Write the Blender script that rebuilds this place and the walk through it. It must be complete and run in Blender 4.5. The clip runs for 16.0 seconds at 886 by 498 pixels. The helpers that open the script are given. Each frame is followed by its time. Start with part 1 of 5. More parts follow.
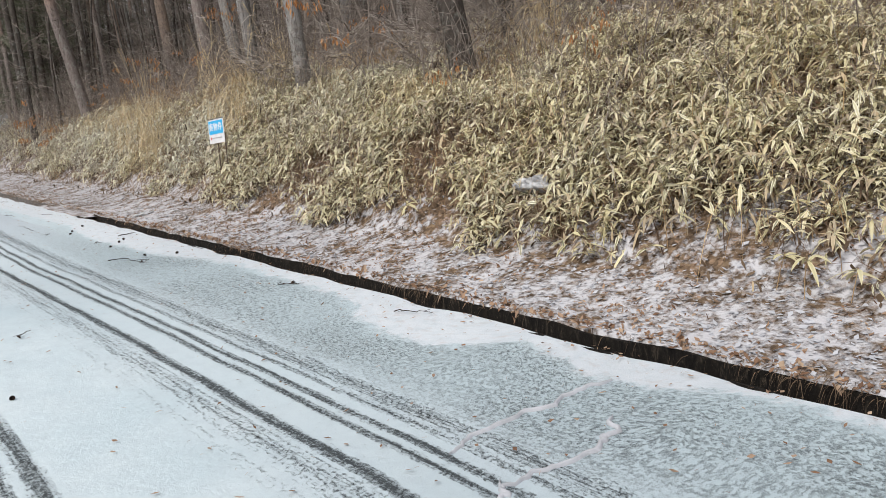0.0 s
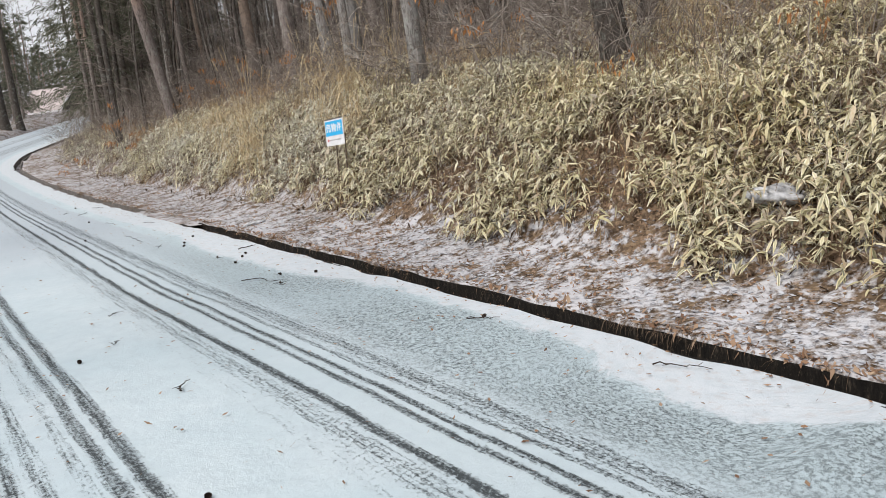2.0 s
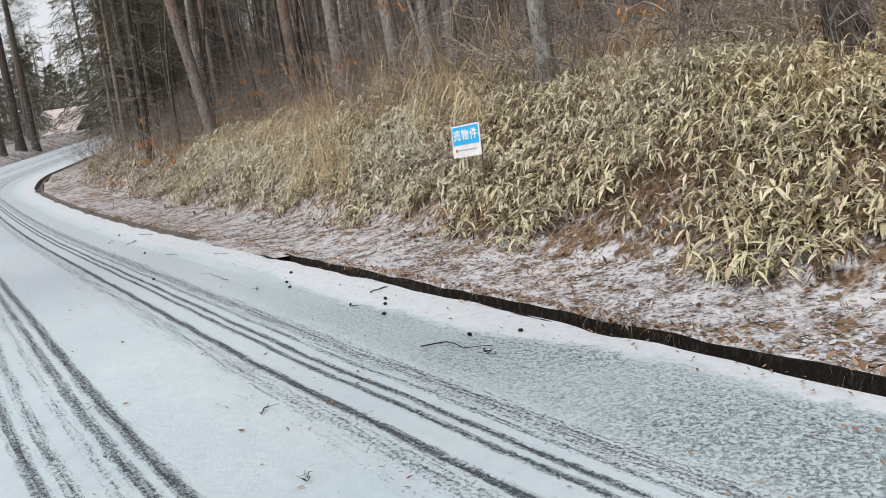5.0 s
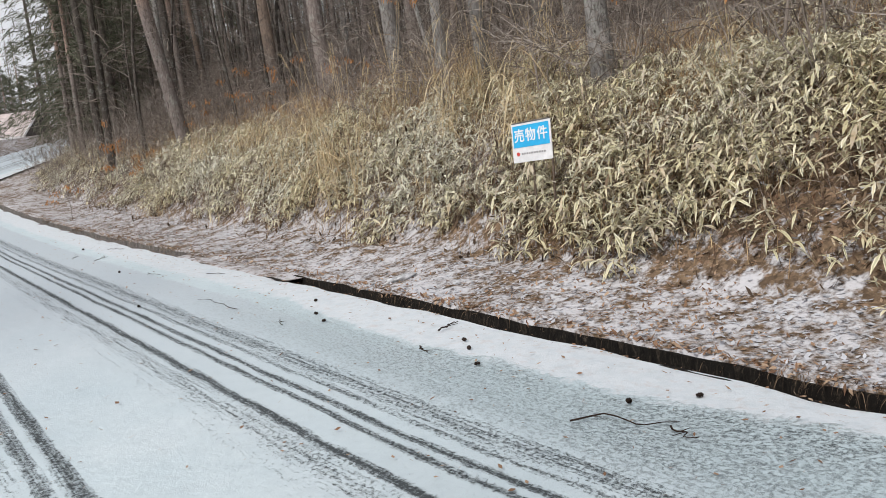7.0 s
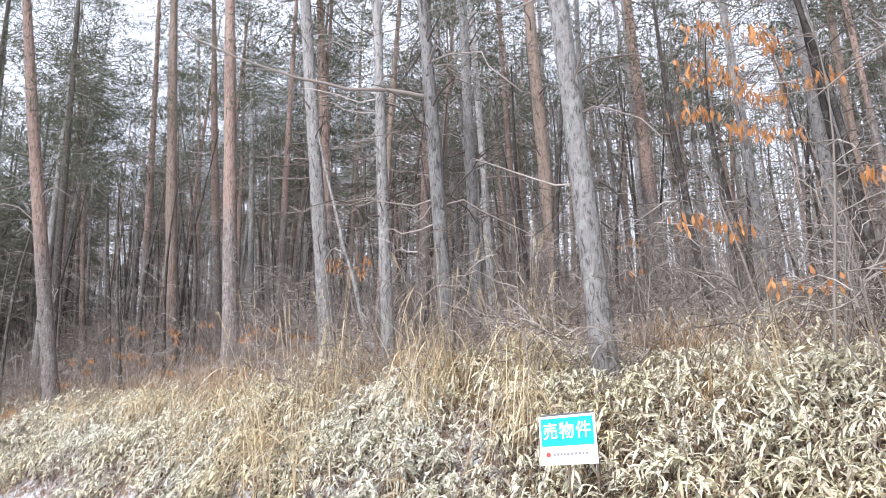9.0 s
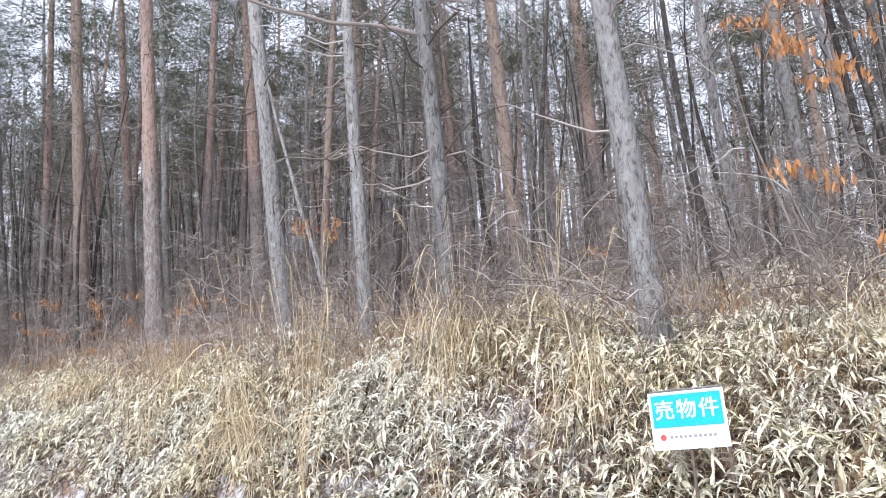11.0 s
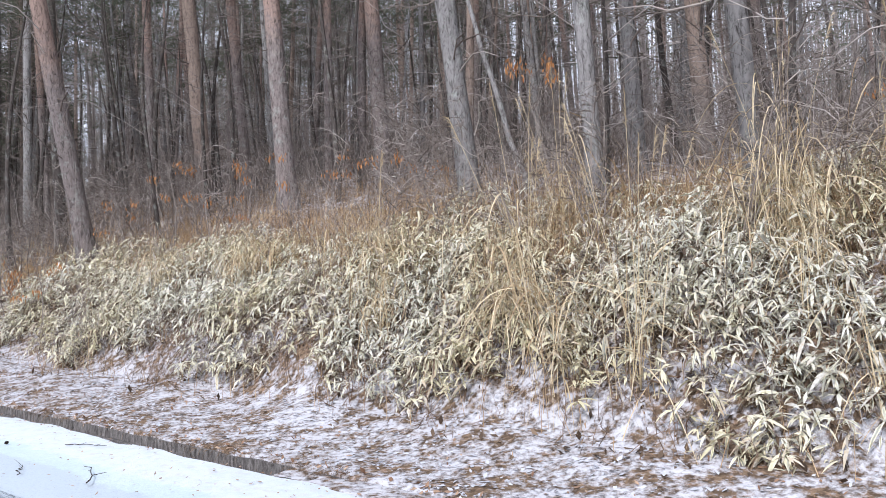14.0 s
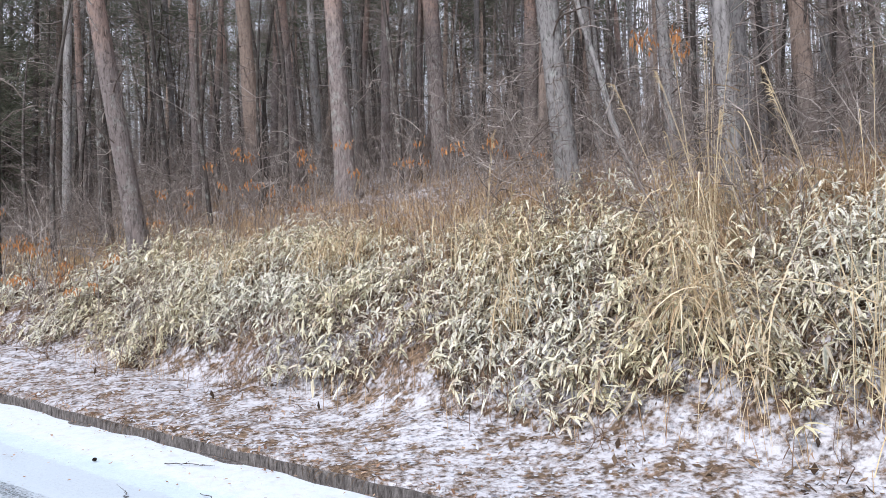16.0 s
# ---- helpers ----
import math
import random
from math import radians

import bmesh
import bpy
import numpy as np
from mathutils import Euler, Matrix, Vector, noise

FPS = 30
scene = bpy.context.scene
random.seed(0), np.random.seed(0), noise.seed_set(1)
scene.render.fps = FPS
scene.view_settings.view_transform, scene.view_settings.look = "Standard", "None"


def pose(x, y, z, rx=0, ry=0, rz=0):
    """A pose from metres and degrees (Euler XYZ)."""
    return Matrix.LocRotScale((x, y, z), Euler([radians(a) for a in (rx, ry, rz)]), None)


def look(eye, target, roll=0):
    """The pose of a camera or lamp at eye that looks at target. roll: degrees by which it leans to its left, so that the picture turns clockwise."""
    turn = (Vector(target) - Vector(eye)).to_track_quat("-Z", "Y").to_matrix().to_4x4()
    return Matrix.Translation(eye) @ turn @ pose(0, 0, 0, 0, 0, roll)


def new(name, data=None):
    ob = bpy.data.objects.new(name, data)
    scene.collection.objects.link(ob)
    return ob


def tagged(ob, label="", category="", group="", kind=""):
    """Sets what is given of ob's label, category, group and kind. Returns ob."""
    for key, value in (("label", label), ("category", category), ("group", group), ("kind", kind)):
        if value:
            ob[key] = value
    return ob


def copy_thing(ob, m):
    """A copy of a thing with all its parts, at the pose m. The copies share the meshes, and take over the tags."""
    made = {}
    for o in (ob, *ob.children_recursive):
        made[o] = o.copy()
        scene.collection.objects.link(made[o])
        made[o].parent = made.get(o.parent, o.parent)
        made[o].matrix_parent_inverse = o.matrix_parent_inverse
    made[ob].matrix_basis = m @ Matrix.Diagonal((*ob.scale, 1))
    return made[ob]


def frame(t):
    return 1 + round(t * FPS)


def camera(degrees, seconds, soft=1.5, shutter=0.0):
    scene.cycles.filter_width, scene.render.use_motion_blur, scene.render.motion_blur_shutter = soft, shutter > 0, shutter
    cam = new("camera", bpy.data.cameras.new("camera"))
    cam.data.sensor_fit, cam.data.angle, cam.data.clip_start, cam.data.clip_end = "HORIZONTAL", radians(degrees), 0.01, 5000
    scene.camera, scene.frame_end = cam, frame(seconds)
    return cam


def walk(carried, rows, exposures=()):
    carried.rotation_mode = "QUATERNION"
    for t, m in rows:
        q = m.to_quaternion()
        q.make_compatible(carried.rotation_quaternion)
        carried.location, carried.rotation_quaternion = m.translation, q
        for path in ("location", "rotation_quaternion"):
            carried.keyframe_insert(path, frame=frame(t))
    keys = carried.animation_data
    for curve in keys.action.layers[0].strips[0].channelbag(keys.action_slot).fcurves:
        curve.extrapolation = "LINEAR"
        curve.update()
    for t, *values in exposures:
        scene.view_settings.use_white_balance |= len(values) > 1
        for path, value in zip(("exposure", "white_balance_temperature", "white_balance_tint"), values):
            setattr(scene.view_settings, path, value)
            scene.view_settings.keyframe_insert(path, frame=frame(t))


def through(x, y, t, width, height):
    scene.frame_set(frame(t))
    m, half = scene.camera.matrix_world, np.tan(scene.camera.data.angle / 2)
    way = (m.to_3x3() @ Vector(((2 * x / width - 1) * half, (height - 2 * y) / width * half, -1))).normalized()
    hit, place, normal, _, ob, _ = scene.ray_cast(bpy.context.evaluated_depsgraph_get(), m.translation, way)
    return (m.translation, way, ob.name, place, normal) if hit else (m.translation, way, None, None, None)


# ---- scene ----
cam = camera(61.0, 16.0, soft=0.4)
PATH = [
    (0, (-0.43, 1.379, 1.473), (-0.525, 3.35, 1.149), -5.6),
    (0.5, (-0.705, 1.71, 1.494), (-0.791, 3.679, 1.154), -4.8),
    (1, (-1.072, 1.989, 1.554), (-1.146, 3.957, 1.211), -4.0),
    (1.5, (-1.416, 2.355, 1.585), (-1.555, 4.323, 1.256), -4.9),
    (2, (-1.839, 2.679, 1.611), (-2.082, 4.639, 1.299), -6.2),
    (2.5, (-2.168, 3.046, 1.634), (-2.424, 5.002, 1.306), -7.0),
    (3, (-2.56, 3.417, 1.674), (-2.839, 5.371, 1.355), -6.7),
    (3.5, (-2.987, 3.766, 1.714), (-3.277, 5.717, 1.38), -6.4),
    (4, (-3.354, 4.205, 1.762), (-3.642, 6.16, 1.459), -6.8),
    (4.2, (-3.527, 4.339, 1.758), (-3.812, 6.3, 1.487), -6.9),
    (6.3, (-4.946, 6.081, 1.655), (-5.138, 8.053, 1.384), -6.7),
    (6.5, (-5.091, 6.242, 1.66), (-5.276, 8.214, 1.383), -6.7),
    (7, (-5.44, 6.636, 1.679), (-5.575, 8.617, 1.439), -5.9),
    (7.5, (-5.749, 7.125, 1.709), (-5.84, 9.119, 1.576), -4.7),
    (8, (-6.128, 7.473, 1.766), (-6.091, 9.468, 1.896), -2.9),
    (8.5, (-6.436, 7.917, 1.774), (-6.33, 9.87, 2.19), -1.5),
    (9, (-6.798, 8.322, 1.777), (-6.557, 10.245, 2.27), -1.6),
    (9.2, (-6.895, 8.468, 1.795), (-6.615, 10.382, 2.303), -1.6),
    (11.3, (-8.344, 10.031, 2.009), (-7.813, 11.92, 2.395), -3.9),
    (11.4, (-8.426, 10.092, 2.018), (-7.89, 11.984, 2.383), -4.0),
    (11.5, (-8.508, 10.15, 2.021), (-7.993, 12.06, 2.315), -4.8),
    (11.9, (-8.804, 10.55, 2.014), (-8.298, 12.47, 2.255), -4.4),
    (12, (-8.876, 10.67, 2.014), (-8.389, 12.598, 2.228), -4.8),
    (12.5, (-9.294, 11.106, 2.02), (-8.88, 13.058, 2.148), -5.2),
    (13, (-9.677, 11.527, 2.027), (-9.288, 13.487, 2.107), -5.0),
    (13.5, (-10.045, 11.923, 2.013), (-9.656, 13.882, 2.111), -4.5),
    (14, (-10.411, 12.214, 2.005), (-10.014, 14.172, 2.099), -2.9),
    (14.5, (-10.675, 12.605, 2.027), (-10.33, 14.574, 2.105), -2.2),
    (15, (-10.987, 12.89, 2.034), (-10.65, 14.859, 2.118), -1.6),
    (15.5, (-11.176, 13.251, 2.043), (-10.798, 15.213, 2.124), -2.0),
    (16, (-11.464, 13.608, 2.026), (-11.101, 15.572, 2.121), -2.1),
]
EXPOSURES = [(0, 0.05, 6500, 10), (7.0, 0.0, 6500, 10), (7.5, 0.05, 6500, 10), (8.0, 0.50, 6350, 11), (8.5, 0.85, 6100, 12), (9.0, 1.02, 5850, 13),
             (11.3, 0.86, 5700, 13), (12.5, 0.61, 5700, 14), (16.0, 0.53, 5850, 14)]
walk(cam, [(t, look(eye, target, roll)) for t, eye, target, roll in PATH], EXPOSURES)

# ---- light: bright overcast winter sky ----
world = bpy.data.worlds.new("overcast_sky")
scene.world = world
world.use_nodes = True
wn, wl = world.node_tree.nodes, world.node_tree.links
wn.clear()
w_sky = wn.new("ShaderNodeTexSky")
w_sky.sky_type = "NISHITA"
w_sky.sun_disc = False
w_sky.sun_elevation = radians(38)
w_sky.sun_rotation = radians(205)
w_sky.air_density, w_sky.dust_density, w_sky.ozone_density = 1.0, 3.0, 1.0
w_mix = wn.new("ShaderNodeMix")
w_mix.data_type = "RGBA"
w_mix.inputs["Factor"].default_value = 0.86
w_mix.inputs[7].default_value = (9.9, 10.0, 10.4, 1)
w_bg = wn.new("ShaderNodeBackground")
w_bg.inputs["Strength"].default_value = 0.088
w_out = wn.new("ShaderNodeOutputWorld")
wl.new(w_sky.outputs[0], w_mix.inputs[6])
wl.new(w_mix.outputs[2], w_bg.inputs["Color"])
wl.new(w_bg.outputs[0], w_out.inputs["Surface"])
sun = new("sun", bpy.data.lights.new("sun", "SUN"))
sun.data.energy, sun.data.angle, sun.data.color = 2.3, radians(9), (1.0, 0.95, 0.88)
sun.matrix_world = look((-14, -18, 22), (0, 0, 0))

# ---- the road's line: straight, then bending right and climbing ----
DX, DY = -0.6606, 0.7507          # along the road
NX, NY = 0.7507, 0.6606           # towards the bank
S1, BEND, ANG = 42.6, 26.05, 0.395
SLOPE0, SLOPE1, SRAMP, LRAMP = 0.0355, 0.108, 24.2, 24.8
GUT = 4.60                        # bank side of the gutter
ROAD_L = -0.78
_s = np.arange(-60, 180.01, 0.25)
_h = np.clip((_s - S1) / BEND, 0, ANG)
_k = np.where(_s < SRAMP, SLOPE0, SLOPE0 + (SLOPE1 - SLOPE0) * np.clip((_s - SRAMP) / LRAMP, 0, 1))
_k = np.where(_s > 100, 0.03, _k)
_i0 = int(np.argmin(abs(_s)))
_tx, _ty = np.cos(_h) * DX + np.sin(_h) * NX, np.cos(_h) * DY + np.sin(_h) * NY
_px, _py, _pz = np.cumsum(_tx) * 0.25, np.cumsum(_ty) * 0.25, np.cumsum(_k) * 0.25
_px, _py, _pz = _px - _px[_i0], _py - _py[_i0], _pz - _pz[_i0] - 0.24


def along(s, v):
    """World x, y and the road's height at s metres along and v metres towards the bank."""
    s, v = np.asarray(s, float), np.asarray(v, float)
    h = np.interp(s, _s, _h)
    nx, ny = np.cos(h) * NX - np.sin(h) * DX, np.cos(h) * NY - np.sin(h) * DY
    back = np.minimum(s + 60, 0)
    return (np.interp(s, _s, _px) + v * nx + back * DX, np.interp(s, _s, _py) + v * ny + back * DY, np.interp(s, _s, _pz))


def to_road(x, y):
    """s, v of places: the nearest point of the road's line."""
    x, y = np.atleast_1d(np.asarray(x, float)), np.atleast_1d(np.asarray(y, float))
    s, v = np.empty_like(x), np.empty_like(x)
    for a in range(0, len(x), 4000):
        xs, ys = x[a:a + 4000, None], y[a:a + 4000, None]
        i = np.argmin((xs - _px[::2]) ** 2 + (ys - _py[::2]) ** 2, 1) * 2
        dx, dy = x[a:a + 4000] - _px[i], y[a:a + 4000] - _py[i]
        s[a:a + 4000] = _s[i] + dx * _tx[i] + dy * _ty[i]
        v[a:a + 4000] = dx * _ty[i] - dy * _tx[i]
    return s, v


def wave(x, y, f, seed):
    """Smooth cheap noise, about -1 to 1."""
    r = np.random.default_rng(seed)
    out = 0
    for k in range(5):
        a, p = r.uniform(0, 6.28), r.uniform(0, 6.28)
        g = f * r.uniform(0.6, 1.9)
        out = out + np.sin(g * (np.cos(a) * x + np.sin(a) * y) + p)
    return out / 3.0


def verge(s):
    return np.interp(s, [10, 19, 27, 45], [0.0, 0.45, 0.75, 0.75])


def bank(s, v):
    """Height of the ground over the road's level, on the bank's side (v past the gutter)."""
    w = verge(s)
    q = v - GUT
    q = np.where(q < 1.1 + w, q * 1.1 / (1.1 + w), q - w)
    base = np.interp(q, [0, 0.5, 1.1, 1.4, 1.75, 2.5, 3.2, 4.0, 5.0, 6.3, 8.5, 15, 40, 90, 400], [0.02, 0.07, 0.24, 0.55, 0.84, 1.3, 1.66, 1.95, 2.2, 2.6, 3.2, 4.3, 6.6, 9, 20])
    low = np.interp(s, [5, 12, 17, 24, 31, 38, 46], [0.88, 0.94, 1.08, 1.06, 0.93, 0.80, 0.65])
    high = np.interp(s, [18, 26, 33, 48], [0.9, 1.15, 1.4, 1.3])
    return low * np.minimum(base, 1.95) + high * np.maximum(base - 1.95, 0)


def height(x, y, rough=True):
    x, y = np.atleast_1d(np.asarray(x, float)), np.atleast_1d(np.asarray(y, float))
    s, v = to_road(x, y)
    z = np.interp(s, _s, _pz)
    right = bank(s, np.maximum(v, GUT))
    left = np.interp(-v, [0.78, 2, 5, 15, 60, 400], [-0.03, 0.0, -0.25, -1.0, -3.0, -12])
    left = left + np.clip((s - 42) / 12, 0, 1) * np.interp(-v, [0.78, 1.5, 2.6, 14, 60], [0.0, 0.32, 0.62, 0.9, 0.4])
    h = np.where(v > GUT - 0.02, right, np.where(v < ROAD_L, left, -0.35))
    if rough:
        amp = np.interp(v, [GUT + 0.1, GUT + 0.6, GUT + 2, GUT + 6], [0, 0.02, 0.10, 0.14])
        h = h + np.where(v > GUT, amp * wave(x, y, 1.9, 3) + 0.25 * amp * wave(x, y, 7.0, 4), 0)
    return z + h


def ground_z(x, y):
    return float(height(x, y)[0])


# ---- mesh makers ----
def mesh_np(name, verts, faces, mat=None, uv=None, smooth=False):
    """A mesh from arrays: faces are all triangles or all quads. uv: one pair a vertex."""
    me = bpy.data.meshes.new(name)
    verts, faces = np.asarray(verts, np.float32), np.asarray(faces, np.int32)
    n, k = faces.shape
    me.vertices.add(len(verts))
    me.vertices.foreach_set("co", verts.ravel())
    me.loops.add(n * k)
    me.loops.foreach_set("vertex_index", faces.ravel())
    me.polygons.add(n)
    me.polygons.foreach_set("loop_start", np.arange(0, n * k, k, dtype=np.int32))
    if uv is not None:
        layer = me.uv_layers.new(name="UVMap")
        layer.data.foreach_set("uv", np.asarray(uv, np.float32)[faces.ravel()].ravel())
    if smooth:
        me.polygons.foreach_set("use_smooth", np.ones(n, bool))
    me.update(calc_edges=True)
    me.validate()
    if mat:
        me.materials.append(mat)
    return me


def joined(parts):
    """One set of arrays out of several (verts, faces, uv)."""
    vs, fs, us, o = [], [], [], 0
    for v, f, u in parts:
        vs.append(v), fs.append(f + o), us.append(u)
        o += len(v)
    return np.concatenate(vs), np.concatenate(fs), np.concatenate(us)


def unit(a):
    return a / np.maximum(np.linalg.norm(a, axis=-1, keepdims=True), 1e-9)


def strips(base, way, side, length, width, droop, k=3, shape="leaf"):
    """Bent ribbons, one a row: leaves and blades. uv: across, along."""
    n = len(base)
    t = np.linspace(0, 1, k + 1)
    wprof = {"leaf": np.interp(t, [0, 0.12, 0.4, 0.75, 1], [0.25, 0.8, 1, 0.7, 0.04]), "blade": np.interp(t, [0, 0.5, 1], [1, 0.8, 0.1]),
             "broad": np.interp(t, [0, 0.25, 0.55, 0.85, 1], [0.15, 0.8, 1, 0.6, 0.05])}[shape]
    p = base[:, None] + way[:, None] * (length[:, None] * t)[..., None]
    p[..., 2] -= (droop * length)[:, None] * t ** 2
    off = side[:, None] * (width[:, None] * wprof / 2)[..., None]
    v = np.stack([p - off, p + off], 2).reshape(-1, 3)
    i = np.arange(n)[:, None] * (2 * (k + 1)) + np.arange(k)[None] * 2
    f = np.stack([i, i + 1, i + 3, i + 2], -1).reshape(-1, 4)
    u = np.empty((n, k + 1, 2, 2))
    u[..., 0, 0], u[..., 1, 0] = 0, 1
    u[..., 1] = t[None, :, None]
    return v, f, u.reshape(-1, 2)


def tubes(paths, radii, sides=5):
    """Tapered tubes along paths (n, m, 3) with radii (n, m). uv: around, along in metres."""
    n, m, _ = paths.shape
    tan = unit(np.gradient(paths, axis=1))
    ref = np.where(abs(tan[..., 2:3]) > 0.9, np.array([1.0, 0, 0]), np.array([0, 0, 1.0]))
    a = unit(np.cross(tan, ref))
    b = np.cross(tan, a)
    th = np.arange(sides) * 2 * np.pi / sides
    ring = a[:, :, None] * np.cos(th)[None, None, :, None] + b[:, :, None] * np.sin(th)[None, None, :, None]
    v = (paths[:, :, None] + ring * radii[:, :, None, None]).reshape(-1, 3)
    i = (np.arange(n)[:, None, None] * m + np.arange(m - 1)[None, :, None]) * sides
    j, j2 = np.arange(sides), (np.arange(sides) + 1) % sides
    f = np.stack([i + j, i + j2, i + sides + j2, i + sides + j], -1).reshape(-1, 4)
    d = np.concatenate([np.zeros((n, 1)), np.cumsum(np.linalg.norm(np.diff(paths, axis=1), axis=-1), 1)], 1)
    u = np.stack(np.broadcast_arrays(th[None, None] / 6.283, d[..., None]), -1).reshape(-1, 2)
    return v, f, u


def part(name, mesh, parent, label="", m=None, kind=""):
    ob = new(name, mesh)
    ob.parent = parent
    if m is not None:
        ob.matrix_basis = m
    if label:
        ob["label"] = label
    if kind:
        ob["kind"] = kind
    return ob


def bm_mesh(name, bm, mat, smooth=False):
    me = bpy.data.meshes.new(name)
    bm.to_mesh(me)
    bm.free()
    me.materials.append(mat)
    if smooth:
        for p in me.polygons:
            p.use_smooth = True
    return me


def box(w, d, h, bevel=0.0):
    """A bevelled block, centred in x and y, from z = 0."""
    bm = bmesh.new()
    bmesh.ops.create_cube(bm, size=1)
    bmesh.ops.transform(bm, matrix=Matrix.Translation((0, 0, h / 2)) @ Matrix.Diagonal((w, d, h, 1)), verts=bm.verts)
    if bevel:
        bmesh.ops.bevel(bm, geom=list(bm.edges), offset=bevel, segments=2, profile=0.6, affect="EDGES")
    return bm


# ---- materials ----
class Nodes:
    """A small writer of node materials."""

    def __init__(self, name, rough=0.8, spec=0.3):
        self.mat = bpy.data.materials.new(name)
        self.mat.use_nodes = True
        self.t = self.mat.node_tree
        self.b = self.t.nodes["Principled BSDF"]
        self.b.inputs["Roughness"].default_value = rough
        self.b.inputs["Specular IOR Level"].default_value = spec

    def put(self, socket, value):
        if isinstance(value, bpy.types.NodeSocket):
            self.t.links.new(value, socket)
        else:
            socket.default_value = value

    def node(self, kind, **kw):
        n = self.t.nodes.new(kind)
        for k, v in kw.items():
            n.inputs[k].default_value = v
        return n

    def coord(self, which="Object"):
        return self.t.nodes.new("ShaderNodeTexCoord").outputs[which]

    def place(self):
        return self.t.nodes.new("ShaderNodeNewGeometry").outputs["Position"]

    def island(self):
        return self.t.nodes.new("ShaderNodeNewGeometry").outputs["Random Per Island"]

    def chance(self):
        return self.t.nodes.new("ShaderNodeObjectInfo").outputs["Random"]

    def noise(self, vec, scale, detail=4.0, rough=0.55, distort=0.0):
        n = self.node("ShaderNodeTexNoise", Scale=scale, Detail=detail, Roughness=rough, Distortion=distort)
        self.put(n.inputs["Vector"], vec)
        return n.outputs["Fac"]

    def cells(self, vec, scale, out="Distance"):
        n = self.node("ShaderNodeTexVoronoi", Scale=scale)
        self.put(n.inputs["Vector"], vec)
        return n.outputs[out]

    def scaled(self, vec, s):
        n = self.t.nodes.new("ShaderNodeMapping")
        self.put(n.inputs["Vector"], vec)
        n.inputs["Scale"].default_value = s
        return n.outputs[0]

    def ramp(self, fac, *stops):
        n = self.t.nodes.new("ShaderNodeValToRGB")
        e = n.color_ramp.elements
        while len(e) < len(stops):
            e.new(0.5)
        for q, (p, c) in zip(e, stops):
            q.position = p
            q.color = (c, c, c, 1) if isinstance(c, (int, float)) else (*c, 1)
        self.put(n.inputs[0], fac)
        return n.outputs[0]

    def mix(self, fac, a, b, how="MIX"):
        n = self.t.nodes.new("ShaderNodeMix")
        n.data_type, n.blend_type = "RGBA", how
        self.put(n.inputs[0], fac)
        for s, c in ((n.inputs[6], a), (n.inputs[7], b)):
            self.put(s, (*c, 1) if isinstance(c, tuple) and len(c) == 3 else c)
        return n.outputs[2]

    def math(self, op, a, b=0.0, c=0.0):
        n = self.t.nodes.new("ShaderNodeMath")
        n.operation = op
        n.use_clamp = False
        for s, x in zip(n.inputs, (a, b, c)):
            self.put(s, x)
        return n.outputs[0]

    def band(self, x, centre, half, soft):
        """1 inside centre +- half, falling to 0 over soft."""
        n = self.t.nodes.new("ShaderNodeMapRange")
        n.interpolation_type = "SMOOTHSTEP"
        self.put(n.inputs[0], self.math("ABSOLUTE", self.math("SUBTRACT", x, centre)))
        n.inputs[1].default_value, n.inputs[2].default_value = max(half - soft, 0), half + soft
        n.inputs[3].default_value, n.inputs[4].default_value = 1, 0
        return n.outputs[0]

    def xyz(self, vec):
        n = self.t.nodes.new("ShaderNodeSeparateXYZ")
        self.put(n.inputs[0], vec)
        return n.outputs

    def done(self, color, bump=None, strength=0.3, dist=0.02, rough=None, through=0.0):
        self.put(self.b.inputs["Base Color"], (*color, 1) if isinstance(color, tuple) else color)
        if rough is not None:
            self.put(self.b.inputs["Roughness"], rough)
        if bump is not None:
            n = self.t.nodes.new("ShaderNodeBump")
            n.inputs["Strength"].default_value, n.inputs["Distance"].default_value = strength, dist
            self.put(n.inputs["Height"], bump)
            self.t.links.new(n.outputs[0], self.b.inputs["Normal"])
        if through:
            tr = self.t.nodes.new("ShaderNodeBsdfTranslucent")
            self.put(tr.inputs["Color"], (*color, 1) if isinstance(color, tuple) else color)
            mx = self.t.nodes.new("ShaderNodeMixShader")
            mx.inputs[0].default_value = through
            self.t.links.new(self.b.outputs[0], mx.inputs[1])
            self.t.links.new(tr.outputs[0], mx.inputs[2])
            self.t.links.new(mx.outputs[0], self.t.nodes["Material Output"].inputs["Surface"])
        return self.mat


SNOW = (0.78, 0.82, 0.88)


